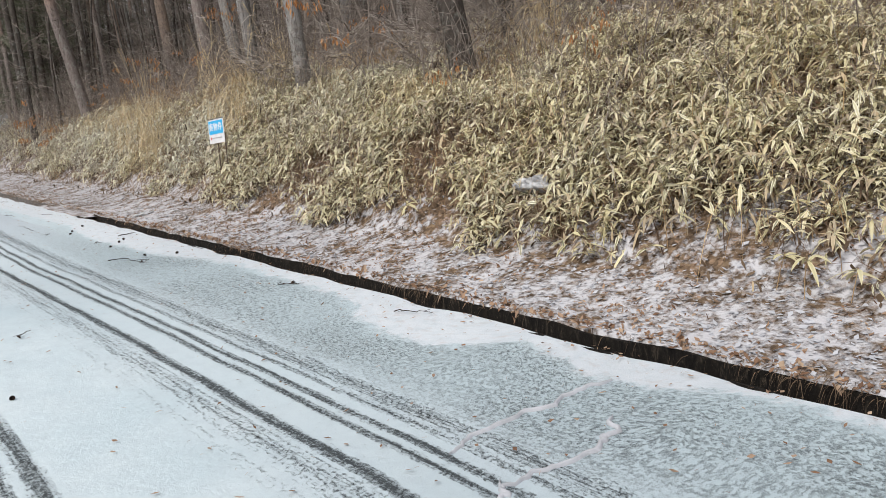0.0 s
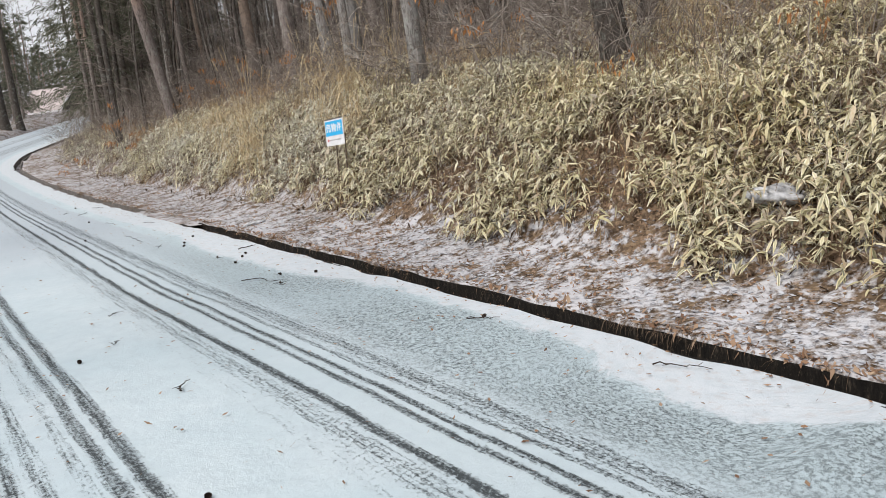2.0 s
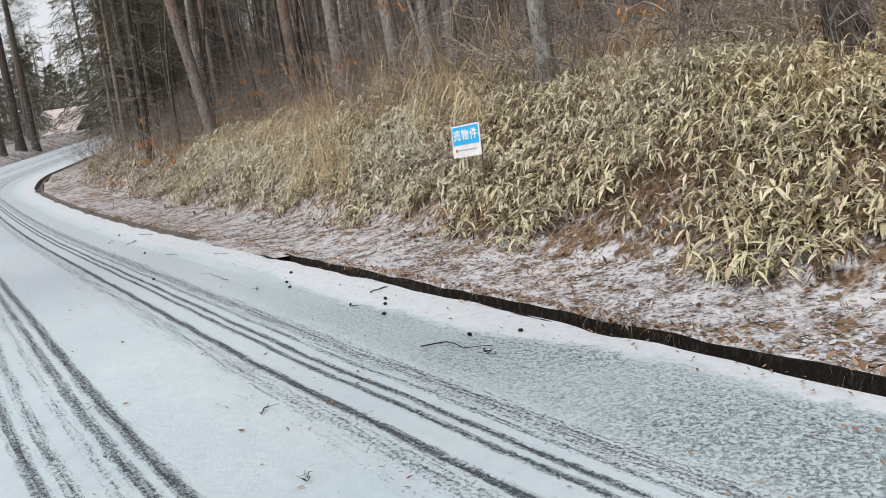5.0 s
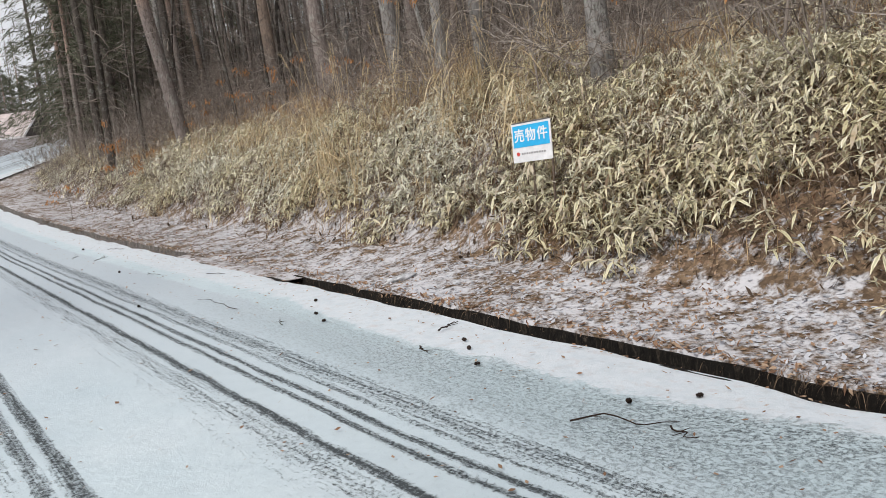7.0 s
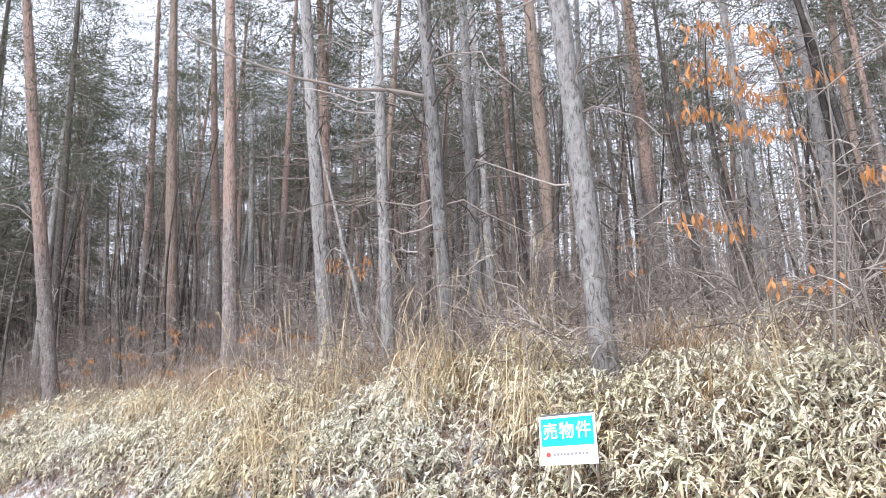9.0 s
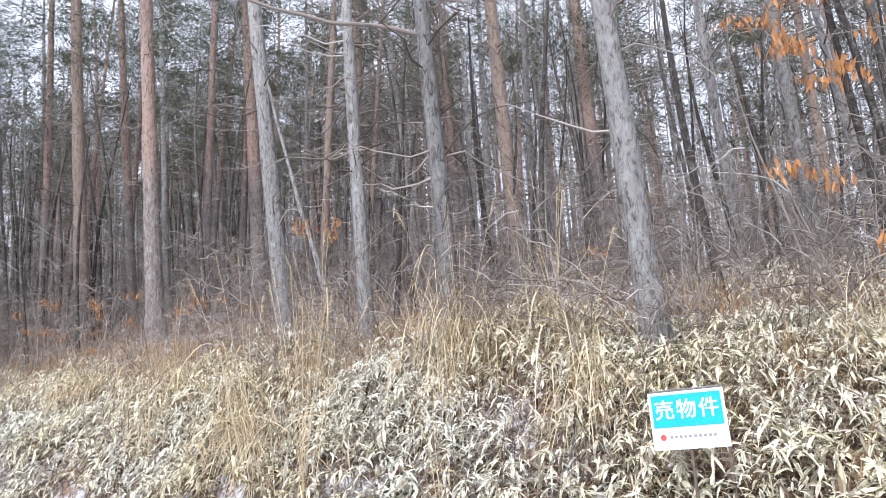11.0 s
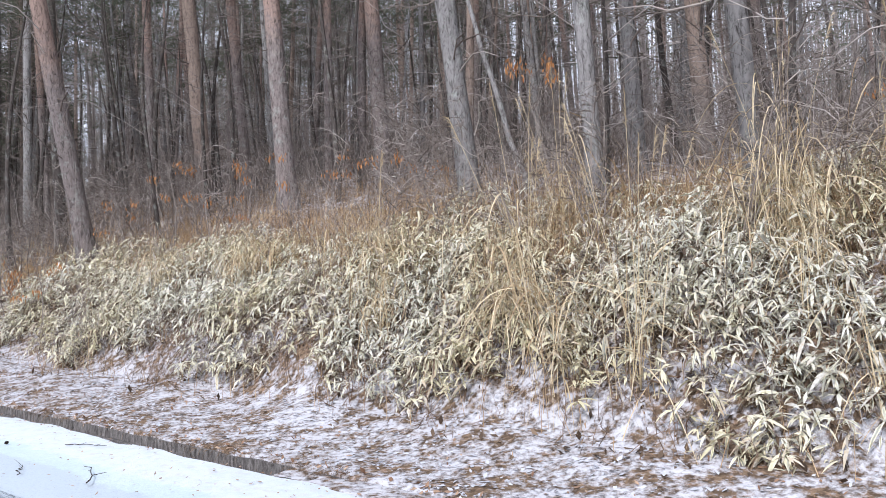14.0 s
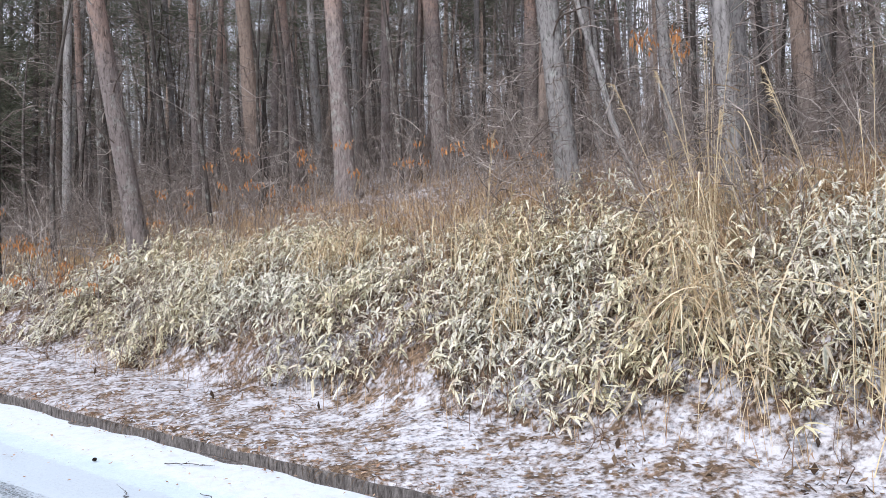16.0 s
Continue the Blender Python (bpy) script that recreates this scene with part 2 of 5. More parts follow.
def mat_road():
    """Thin snow on asphalt; wheel tracks, a scoured grey stripe and clean snow by the gutter. uv: s, v in metres."""
    m = Nodes("snowy_asphalt", 0.75, 0.25)
    uv = m.coord("UV")
    s, v, _ = m.xyz(uv)
    fine = m.noise(uv, 150, 3, 0.75)
    grit = m.noise(uv, 36, 6, 0.82, 0.5)
    clot = m.noise(uv, 15, 5, 0.72)
    streak = m.noise(m.scaled(uv, (1.6, 42, 1)), 1.0, 4, 0.7)
    big = m.noise(uv, 0.8, 4, 0.6)
    patch = m.noise(uv, 3.4, 8, 0.80, 0.9)
    edge = m.math("ADD", v, m.math("MULTIPLY", m.math("SUBTRACT", patch, 0.5), 0.62))
    asphalt = m.mix(fine, (0.014, 0.019, 0.023), (0.066, 0.078, 0.084))
    wob = m.math("ADD", v, m.math("MULTIPLY", m.math("SUBTRACT", m.noise(uv, 1.3, 2), 0.5), 0.05))
    wob = m.math("ADD", wob, m.math("MULTIPLY", m.math("SUBTRACT", clot, 0.5), 0.045))
    tracks = 0
    for c, half, soft, weight in ((2.12, 0.03, 0.05, 0.95), (1.97, 0.08, 0.14, 0.46), (1.78, 0.05, 0.08, 0.26), (2.38, 0.025, 0.035, 0.84), (2.49, 0.03, 0.035, 0.86), (2.64, 0.025, 0.045, 0.62), (2.79, 0.10, 0.13, 0.60),
                                  (0.40, 0.04, 0.05, 0.76), (0.54, 0.04, 0.06, 0.56), (0.72, 0.04, 0.06, 0.40), (0.84, 0.04, 0.05, 0.74), (0.98, 0.045, 0.05, 0.84), (-0.35, 0.05, 0.07, 0.5)):
        b = m.math("MULTIPLY", m.band(wob, c, half, soft), weight)
        tracks = b if isinstance(tracks, int) else m.math("MAXIMUM", tracks, b)
    grain = m.math("ADD", m.math("MULTIPLY", m.math("SUBTRACT", grit, 0.5), 1.9), m.math("MULTIPLY", m.math("SUBTRACT", streak, 0.5), 0.9))
    torn = m.ramp(m.math("ADD", m.math("MULTIPLY", tracks, 0.60), grain), (0.27, 0.0), (0.58, 1.0))
    tracks = m.math("MULTIPLY", torn, m.ramp(tracks, (0.02, 0.0), (0.35, 1.0)))
    # the scoured stripe between the tracks and the clean snow at the gutter
    reach = m.t.nodes.new("ShaderNodeMapRange")
    m.put(reach.inputs[0], m.math("ADD", s, m.math("MULTIPLY", m.math("SUBTRACT", big, 0.5), 6.0)))
    for k, q in zip((1, 2, 3, 4), (12.0, 18.0, 1.0, 0.2)):
        reach.inputs[k].default_value = q
    zone = m.math("MULTIPLY", m.band(edge, 3.40, 0.54, 0.12), m.ramp(m.math("SUBTRACT", edge, 2.8), (0.0, 0.35), (0.35, 1.0)))
    zone = m.math("MULTIPLY", zone, reach.outputs[0])
    dots = m.ramp(m.math("ADD", m.math("MULTIPLY", grit, 0.75), m.math("MULTIPLY", clot, 0.25)), (0.485, 0.0), (0.59, 0.84))
    stripe = m.math("MULTIPLY", m.math("MULTIPLY", zone, dots), m.ramp(big, (0.38, 0.55), (0.62, 1.0)))
    specks = m.math("MULTIPLY", m.ramp(grit, (0.60, 0.0), (0.70, 0.34)), m.band(v, 2.6, 1.2, 0.8))
    bare = m.math("MINIMUM", m.math("MAXIMUM", m.math("MAXIMUM", tracks, stripe), specks), 0.95)
    film = m.mix(m.ramp(big, (0.35, 0.0), (0.7, 1.0)), (0.53, 0.635, 0.685), (0.64, 0.72, 0.76))
    film = m.mix(m.math("MULTIPLY", zone, m.ramp(clot, (0.30, 1.0), (0.70, 0.62))), film, (0.49, 0.59, 0.63))
    film = m.mix(m.math("MULTIPLY", m.band(v, 2.5, 0.6, 0.3), 0.45), film, (0.52, 0.60, 0.645))
    late = m.t.nodes.new("ShaderNodeMapRange")
    m.put(late.inputs[0], s)
    for k, q in zip((1, 2, 3, 4), (12.0, 18.0, 0.0, 0.75)):
        late.inputs[k].default_value = q
    film = m.mix(m.math("MULTIPLY", late.outputs[0], m.band(edge, 1.4, 2.25, 0.06)), film, (0.47, 0.52, 0.575))
    rim = m.band(edge, 4.35, 0.38, 0.04)
    film = m.mix(rim, film, (0.655, 0.70, 0.745))
    rosy = m.math("MULTIPLY", rim, m.ramp(m.noise(uv, 9, 5, 0.7), (0.52, 0.0), (0.68, 0.40)))
    film = m.mix(rosy, film, (0.50, 0.41, 0.37))
    film = m.mix(m.ramp(m.noise(uv, 7, 6, 0.78), (0.36, 0.42), (0.56, 0.0)), film, (0.47, 0.55, 0.60))
    film = m.mix(m.ramp(fine, (0.34, 0.32), (0.52, 0.0)), film, (0.44, 0.50, 0.55))
    bump = m.math("SUBTRACT", m.math("ADD", m.math("MULTIPLY", grit, 0.5), m.math("MULTIPLY", clot, 0.7)), m.math("MULTIPLY", bare, 0.9))
    return m.done(m.mix(bare, film, asphalt), bump, 0.75, 0.013)


def mat_ground():
    """Leaf litter and earth with a thin broken snow cover."""
    m = Nodes("snowy_leaf_litter", 0.9, 0.15)
    p = m.place()
    leaf = m.cells(p, 26, "Color")
    small = m.noise(p, 17, 4, 0.65)
    mid = m.noise(p, 4.5, 5, 0.6)
    big = m.noise(p, 0.9, 3, 0.55)
    lx = m.xyz(leaf)[0]
    litter = m.ramp(lx, (0.0, (0.10, 0.068, 0.045)), (0.4, (0.19, 0.13, 0.085)), (0.75, (0.27, 0.19, 0.12)), (1.0, (0.33, 0.22, 0.15)))
    litter = m.mix(m.ramp(small, (0.35, 0.6), (0.6, 0.0)), litter, (0.05, 0.037, 0.027))
    cover = m.math("ADD", m.math("MULTIPLY", mid, 0.55), m.math("MULTIPLY", small, 0.5))
    cover = m.math("ADD", cover, m.math("MULTIPLY", m.math("SUBTRACT", big, 0.5), 0.25))
    sheltered = m.math("SUBTRACT", m.xyz(m.coord("UV"))[1], m.math("MULTIPLY", m.math("SUBTRACT", mid, 0.5), 1.2))
    shelter = m.t.nodes.new("ShaderNodeMapRange")
    m.put(shelter.inputs[0], sheltered)
    shelter.inputs[1].default_value, shelter.inputs[2].default_value, shelter.inputs[3].default_value, shelter.inputs[4].default_value = 0.9, 1.9, 0.0, 0.17
    gone = m.t.nodes.new("ShaderNodeMapRange")
    m.put(gone.inputs[0], m.xyz(m.coord("UV"))[0])
    for k, q in zip((1, 2, 3, 4), (11.0, 17.0, 1.0, 0.25)):
        gone.inputs[k].default_value = q
    near = m.t.nodes.new("ShaderNodeMapRange")
    m.put(near.inputs[0], m.xyz(m.coord("UV"))[0])
    for k, q in zip((1, 2, 3, 4), (3.5, 6.0, 0.2, 1.0)):
        near.inputs[k].default_value = q
    cover = m.math("SUBTRACT", cover, m.math("MULTIPLY", shelter.outputs[0], m.math("MULTIPLY", gone.outputs[0], near.outputs[0])))
    cover = m.math("SUBTRACT", cover, m.math("MULTIPLY", m.math("SUBTRACT", 1.0, gone.outputs[0]), 0.022))
    snow = m.ramp(cover, (0.44, 0.0), (0.57, 0.9))
    return m.done(m.mix(snow, litter, (0.61, 0.61, 0.645)), m.math("ADD", small, m.math("MULTIPLY", snow, 0.6)), 0.7, 0.03)


def mat_concrete():
    m = Nodes("shaded_mossy_wet_concrete", 0.9, 0.2)
    p = m.place()
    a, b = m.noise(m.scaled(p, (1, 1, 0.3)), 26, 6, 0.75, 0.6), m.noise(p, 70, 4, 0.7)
    dark_blotch = m.noise(p, 2.3, 4, 0.6)
    # near-black paints the channel's inner shade, on top of wet and moss
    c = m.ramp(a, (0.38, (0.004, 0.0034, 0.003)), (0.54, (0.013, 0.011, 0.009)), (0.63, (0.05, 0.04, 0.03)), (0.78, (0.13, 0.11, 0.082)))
    c = m.mix(m.ramp(dark_blotch, (0.46, 0.0), (0.6, 0.75)), c, (0.010, 0.008, 0.006))
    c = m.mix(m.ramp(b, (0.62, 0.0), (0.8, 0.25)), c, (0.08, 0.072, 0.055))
    px, py, _ = m.xyz(p)
    # blends to a paler grey between 17 and 22 m along
    dry = m.t.nodes.new("ShaderNodeMapRange")
    m.put(dry.inputs[0], m.math("ADD", m.math("MULTIPLY", px, DX), m.math("MULTIPLY", py, DY)))
    for k, q in zip((1, 2, 3, 4), (17.0, 22.0, 0.0, 0.85)):
        dry.inputs[k].default_value = q
    far_grey = m.ramp(a, (0.36, (0.05, 0.044, 0.04)), (0.5, (0.17, 0.155, 0.145)), (0.66, (0.32, 0.30, 0.285)))
    return m.done(m.mix(dry.outputs[0], c, far_grey), m.math("ADD", a, b), 0.9, 0.02)


def mat_sasa():
    """Dwarf bamboo: olive heart, bleached cream margins, some leaves all straw or frosted."""
    m = Nodes("dwarf_bamboo_leaf", 0.6, 0.3)
    u, al, _ = m.xyz(m.coord("UV"))
    r = m.island()
    p = m.place()
    heart = m.ramp(r, (0.0, (0.07, 0.075, 0.03)), (0.28, (0.38, 0.345, 0.155)), (0.65, (0.58, 0.52, 0.28)), (1.0, (0.76, 0.65, 0.40)))
    rim = m.ramp(m.math("FRACT", m.math("MULTIPLY", r, 7.3)), (0.0, (0.26, 0.21, 0.11)), (0.22, (0.66, 0.58, 0.33)), (0.6, (0.83, 0.745, 0.48)), (1.0, (0.87, 0.83, 0.67)))
    edge = m.ramp(m.math("ABSOLUTE", m.math("SUBTRACT", u, 0.5)), (0.16, 0.0), (0.34, 1.0))
    c = m.mix(edge, heart, rim)
    dead = m.math("GREATER_THAN", m.math("FRACT", m.math("MULTIPLY", r, 31.7)), 0.70)
    c = m.mix(m.math("MULTIPLY", dead, 0.8), c, m.ramp(m.math("FRACT", m.math("MULTIPLY", r, 53.1)), (0.0, (0.12, 0.065, 0.035)), (1.0, (0.58, 0.42, 0.25))))
    zone = m.noise(p, 0.55, 3, 0.5)
    frost = m.math("MULTIPLY", m.ramp(zone, (0.38, 0.35), (0.58, 1.0)), m.ramp(m.noise(p, 24, 4, 0.7), (0.32, 0.22), (0.58, 0.95)))
    px, py, _ = m.xyz(p)
    run = m.math("ADD", m.math("MULTIPLY", px, DX), m.math("MULTIPLY", py, DY))
    stretch = m.t.nodes.new("ShaderNodeMapRange")
    m.put(stretch.inputs[0], run)
    for k, q in zip((1, 2, 3, 4), (10.0, 17.0, 0.26, 0.76)):
        stretch.inputs[k].default_value = q
    c = m.mix(m.math("MULTIPLY", frost, stretch.outputs[0]), c, (0.72, 0.74, 0.70))
    return m.done(c, m.noise(m.scaled(m.coord("UV"), (14, 1, 1)), 3, 2), 0.25, 0.003, through=0.10)


def mat_straw(name, lo, hi, dark):
    m = Nodes(name, 0.7, 0.2)
    r = m.island()
    c = m.ramp(r, (0.0, dark), (0.25, lo), (1.0, hi))
    c = m.mix(m.ramp(m.noise(m.place(), 9, 3), (0.4, 0.35), (0.65, 0.0)), c, dark)
    return m.done(c, through=0.12)


def mat_twig():
    m = Nodes("bare_twig", 0.85, 0.15)
    c = m.ramp(m.island(), (0.0, (0.10, 0.08, 0.07)), (0.45, (0.21, 0.178, 0.155)), (0.8, (0.34, 0.295, 0.26)), (1.0, (0.54, 0.49, 0.45)))
    return m.done(c, m.noise(m.place(), 60, 2), 0.4, 0.003)


def mat_bark(name, low, high, level, crack):
    """Pine or larch bark: plates below, and the upper trunk's own colour from a height on."""
    m = Nodes(name, 0.9, 0.15)
    p = m.coord("Object")
    z = m.xyz(p)[2]
    plates = m.cells(m.scaled(p, (1, 1, 0.3)), 15)
    ridges = m.noise(m.scaled(p, (1, 1, 0.3)), 17, 7, 0.8, 1.0)
    lich = m.noise(p, 5.5, 6, 0.72)
    a = m.mix(ridges, tuple(x * 0.42 for x in low), tuple(min(1, x * 1.45) for x in low))
    a = m.mix(m.ramp(lich, (0.52, 0.0), (0.66, 0.6)), a, (0.40, 0.42, 0.38))
    b = m.mix(ridges, tuple(x * 0.6 for x in high), tuple(min(1, x * 1.3) for x in high))
    f = m.ramp(m.math("ADD", m.math("MULTIPLY", m.math("SUBTRACT", z, level), 0.25), lich), (0.4, 0.0), (0.7, 1.0))
    c = m.mix(f, a, b)
    c = m.mix(m.math("MULTIPLY", m.ramp(ridges, (0.36, 1.0), (0.50, 0.0)), crack), c, (0.03, 0.024, 0.02))
    tone = m.math("ADD", 0.75, m.math("MULTIPLY", m.chance(), 0.5))
    c = m.mix(1.0, c, tone, "MULTIPLY")
    return m.done(c, m.math("ADD", ridges, m.math("MULTIPLY", plates, 0.7)), 1.0, 0.035)


def mat_plain(name, c, rough=0.6, var=0.18, scale=12, spec=0.3, metal=0.0, bump=0.15):
    """A painted or plain surface with slight stains and grain."""
    m = Nodes(name, rough, spec)
    m.b.inputs["Metallic"].default_value = metal
    p = m.coord("Object")
    n = m.noise(p, scale, 5, 0.65)
    col = m.mix(m.ramp(n, (0.35, 1.0), (0.65, 0.0)), c, tuple(x * (1 - 2 * var) for x in c))
    return m.done(col, m.noise(p, scale * 6, 3), bump, 0.004)


M_ROAD, M_GROUND, M_CONC, M_SASA = mat_road(), mat_ground(), mat_concrete(), mat_sasa()
M_STRAW = mat_straw("pampas_straw", (0.58, 0.46, 0.275), (0.80, 0.69, 0.48), (0.34, 0.235, 0.135))
M_DRY = mat_straw("dry_russet_grass", (0.40, 0.265, 0.14), (0.62, 0.465, 0.285), (0.19, 0.11, 0.06))
M_OAK = mat_straw("dry_oak_leaf", (0.42, 0.19, 0.07), (0.58, 0.31, 0.13), (0.26, 0.11, 0.045))
M_LITTER = mat_straw("fallen_leaf", (0.30, 0.175, 0.105), (0.55, 0.41, 0.29), (0.15, 0.085, 0.055))
M_TAN = mat_straw("bent_tan_grass", (0.54, 0.37, 0.185), (0.78, 0.60, 0.35), (0.30, 0.18, 0.09))
M_RUST = mat_straw("rusty_tan_grass", (0.52, 0.36, 0.20), (0.82, 0.66, 0.43), (0.28, 0.165, 0.085))
# withered brown, dark enough to stand in for shade inside the bamboo
M_WITHER_SHADE = mat_straw("withered_shade_brown_leaf", (0.11, 0.075, 0.05), (0.30, 0.215, 0.14), (0.05, 0.034, 0.024))
M_WEED = mat_straw("dead_brown_weed", (0.20, 0.125, 0.085), (0.38, 0.275, 0.20), (0.085, 0.052, 0.036))
M_TWIG = mat_twig()
M_NEEDLE = mat_straw("pine_needles", (0.115, 0.125, 0.085), (0.19, 0.195, 0.14), (0.07, 0.075, 0.052))
M_PINE = mat_bark("red_pine_bark", (0.265, 0.225, 0.21), (0.37, 0.27, 0.225), 4.5, 0.8)
M_PALE = mat_bark("pale_pine_bark", (0.26, 0.22, 0.195), (0.38, 0.295, 0.24), 1.5, 0.6)
M_LARCH = mat_bark("grey_larch_bark", (0.30, 0.285, 0.275), (0.38, 0.365, 0.35), 5.0, 0.85)
M_DARK = mat_bark("dark_larch_bark", (0.11, 0.095, 0.085), (0.13, 0.115, 0.10), 5.0, 0.9)
# distant haze is put into this bark by lightening it
M_FAR = mat_plain("hazed_far_bark", (0.36, 0.32, 0.30), 0.9, 0.25, 2)
M_SNOWY = mat_plain("snow_cover", (0.56, 0.57, 0.61), 0.8, 0.1, 9, bump=0.5)

# ---- ground, road, gutter ----
def grid_mesh(name, us, ws, f, mat, uv=None):
    U, W = np.meshgrid(us, ws, indexing="ij")
    x, y, z = f(U.ravel(), W.ravel())
    nu, nw = len(us), len(ws)
    i = (np.arange(nu - 1)[:, None] * nw + np.arange(nw - 1)[None]).ravel()
    q = np.stack([i, i + nw, i + nw + 1, i + 1], -1)
    t = None if uv is None else uv(U.ravel(), W.ravel())
    return mesh_np(name, np.stack([x, y, z], -1), q, mat, t, True)


def ground_at(u, w):
    x, y = u * DX + w * NX, u * DY + w * NY
    return x, y, height(x, y)


us = np.concatenate([[-1500, -500, -200, -90, -50, -30, -18, -10], np.arange(-6, 40, 0.22), np.arange(40, 110, 1.0), [112, 120, 135, 160, 200, 300, 600, 1500]])
ws = np.concatenate([[-1500, -500, -200, -90, -50, -32, -22, -15, -10, -6, -4, -2.5, -1.5, ROAD_L - 0.1, ROAD_L + 0.05, 2.0, 4.20, 4.575, 4.60, 4.7], np.arange(4.85, 13, 0.22),
                     np.arange(13.2, 40, 1.2), [42, 46, 52, 60, 72, 90, 120, 170, 260, 500, 1500]])
tagged(new("ground", grid_mesh("ground", us, ws, ground_at, M_GROUND, lambda u, w: np.stack([u, to_road(u * DX + w * NX, u * DY + w * NY)[1] - GUT - verge(u)], -1))), "brown leaf-littered wooded bank with patchy thin snow", "ground", kind="structure")


def road_at(s, v):
    x, y, z = along(s, v)
    crown = 0.012 * np.cos((v - 1.8) / 2.6 * 1.57) + 0.004 * wave(x, y, 3.0, 8) + np.where(v > 3.7, 0.012 * np.clip((v - 3.7) / 0.3, 0, 1) * (0.6 + 0.4 * wave(x, y, 5.0, 9)), 0)
    ragged = np.where(v > 4.28, 0.03 * wave(s, s, 4.0, 10), 0)
    return x + ragged * NX, y + ragged * NY, z + crown


RIM_S = [2.7, 3.4, 3.8, 4.1, 4.5, 5.05, 5.25, 5.8, 6.5, 6.85, 8.0, 9.6, 10.4, 11.3, 12.4, 14.0, 16.3, 20, 30]
RIM_V = [4.24, 4.20, 3.92, 3.88, 4.0, 4.12, 3.70, 3.62, 3.70, 4.02, 4.05, 4.09, 3.97, 3.74, 3.73, 3.63, 3.82, 3.7, 3.7]


def track_uv(s, v):
    """s and v, with v shifted so that the wheel tracks and the snow rim by the gutter run straight."""
    lane = np.interp(s, [4, 8, 12, 24, 40], [0.16, 0.10, -0.02, -0.02, 0.1]) * np.clip((3.2 - v) / 0.5, 0, 1)
    rim = (3.96 - np.interp(s, RIM_S, RIM_V)) * np.clip((v - 3.0) / 0.5, 0, 1)
    return np.stack([s, v - lane + rim], -1)


tagged(new("road", grid_mesh("road", np.concatenate([np.arange(-40, 2, 2.0), np.arange(2, 30, 0.2), np.arange(30, 130, 0.8)]), np.concatenate([np.arange(ROAD_L, 2.9, 0.3), np.arange(2.9, 4.31, 0.1), [4.315]]),
                                 road_at, M_ROAD, track_uv)), "asphalt road under thin snow with dark tyre tracks", "road", kind="structure")


def gutter_run(s0, s1):
    """A concrete channel between the road and the bank."""
    s = np.concatenate([np.arange(s0, 0, 0.5), np.arange(0, 34, 0.08), np.arange(34, s1 + 0.01, 0.5)])
    x0 = 4.315
    prof = [(x0 - 0.10, -0.02), (x0 - 0.10, -0.36), (4.66, -0.36), (4.66, 0.0), (4.575, 0.005), (4.57, -0.26), (x0 + 0.03, -0.27), (x0 + 0.02, -0.01), (x0 - 0.02, -0.005)]
    v = np.array([p[0] for p in prof])
    h = np.array([p[1] for p in prof])
    S, V = np.meshgrid(s, v, indexing="ij")
    H = np.broadcast_to(h, S.shape) + (0.012 * wave(S, V * 3, 2.5, 12) + 0.012 * wave(S, V, 11.0, 16)) * (np.broadcast_to(h, S.shape) > -0.1)
    x, y, z = along(S.ravel(), V.ravel() + 0.01 * wave(S.ravel(), V.ravel(), 1.3, 13) + np.where(V.ravel() > 4.5, -0.012 * abs(wave(S.ravel(), S.ravel(), 9.0, 17)), 0))
    n = len(v)
    i = np.arange(len(s) - 1)[:, None] * n
    j = np.arange(n)
    q = np.stack([i + j, i + (j + 1) % n, i + n + (j + 1) % n, i + n + j], -1).reshape(-1, 4)
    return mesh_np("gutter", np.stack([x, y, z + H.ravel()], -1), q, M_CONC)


gutter = tagged(new("gutter", gutter_run(-20, 110)), "narrow mossy concrete roadside drain channel, its inner shade painted near-black", "gutter", kind="structure")


def fill_at(s, v):
    x, y, z = along(s, v)
    return x, y, z + 0.01 + 0.02 * wave(x, y, 6.0, 14) + np.where(abs(v - 4.45) > 0.2, -0.04, 0.0)


part("leaf_fill", grid_mesh("leaf_fill", np.arange(17.1, 21.15, 0.15), np.linspace(4.24, 4.66, 7), fill_at, M_GROUND), gutter, "leaves and snow choking the drain")
part("leaf_bed", grid_mesh("leaf_bed", np.arange(-20, 110, 0.5), np.linspace(4.34, 4.565, 4), lambda s, v: (*along(s, v)[:2], along(s, v)[2] - 0.235 + 0.02 * wave(s, v, 3, 15)), M_GROUND), gutter, "wet leaves in the drain")

rng = np.random.default_rng(11)


def on_bank(n, s0, s1, q0, q1, keep=None):
    """Random places past the gutter: x, y, z, s, q (metres past it)."""
    s, q = rng.uniform(s0, s1, n), rng.uniform(q0, q1, n)
    x, y, _ = along(s, GUT + q)
    if keep is not None:
        k = rng.uniform(0, 1, n) < keep(s, q, x, y)
        s, q, x, y = s[k], q[k], x[k], y[k]
    return x, y, height(x, y), s, q


# ---- dwarf bamboo ----
def sasa_foot(s):
    return 1.12 + verge(s) + 0.22 * np.sin(s * 1.7) + 0.13 * np.sin(s * 4.1 + 1)


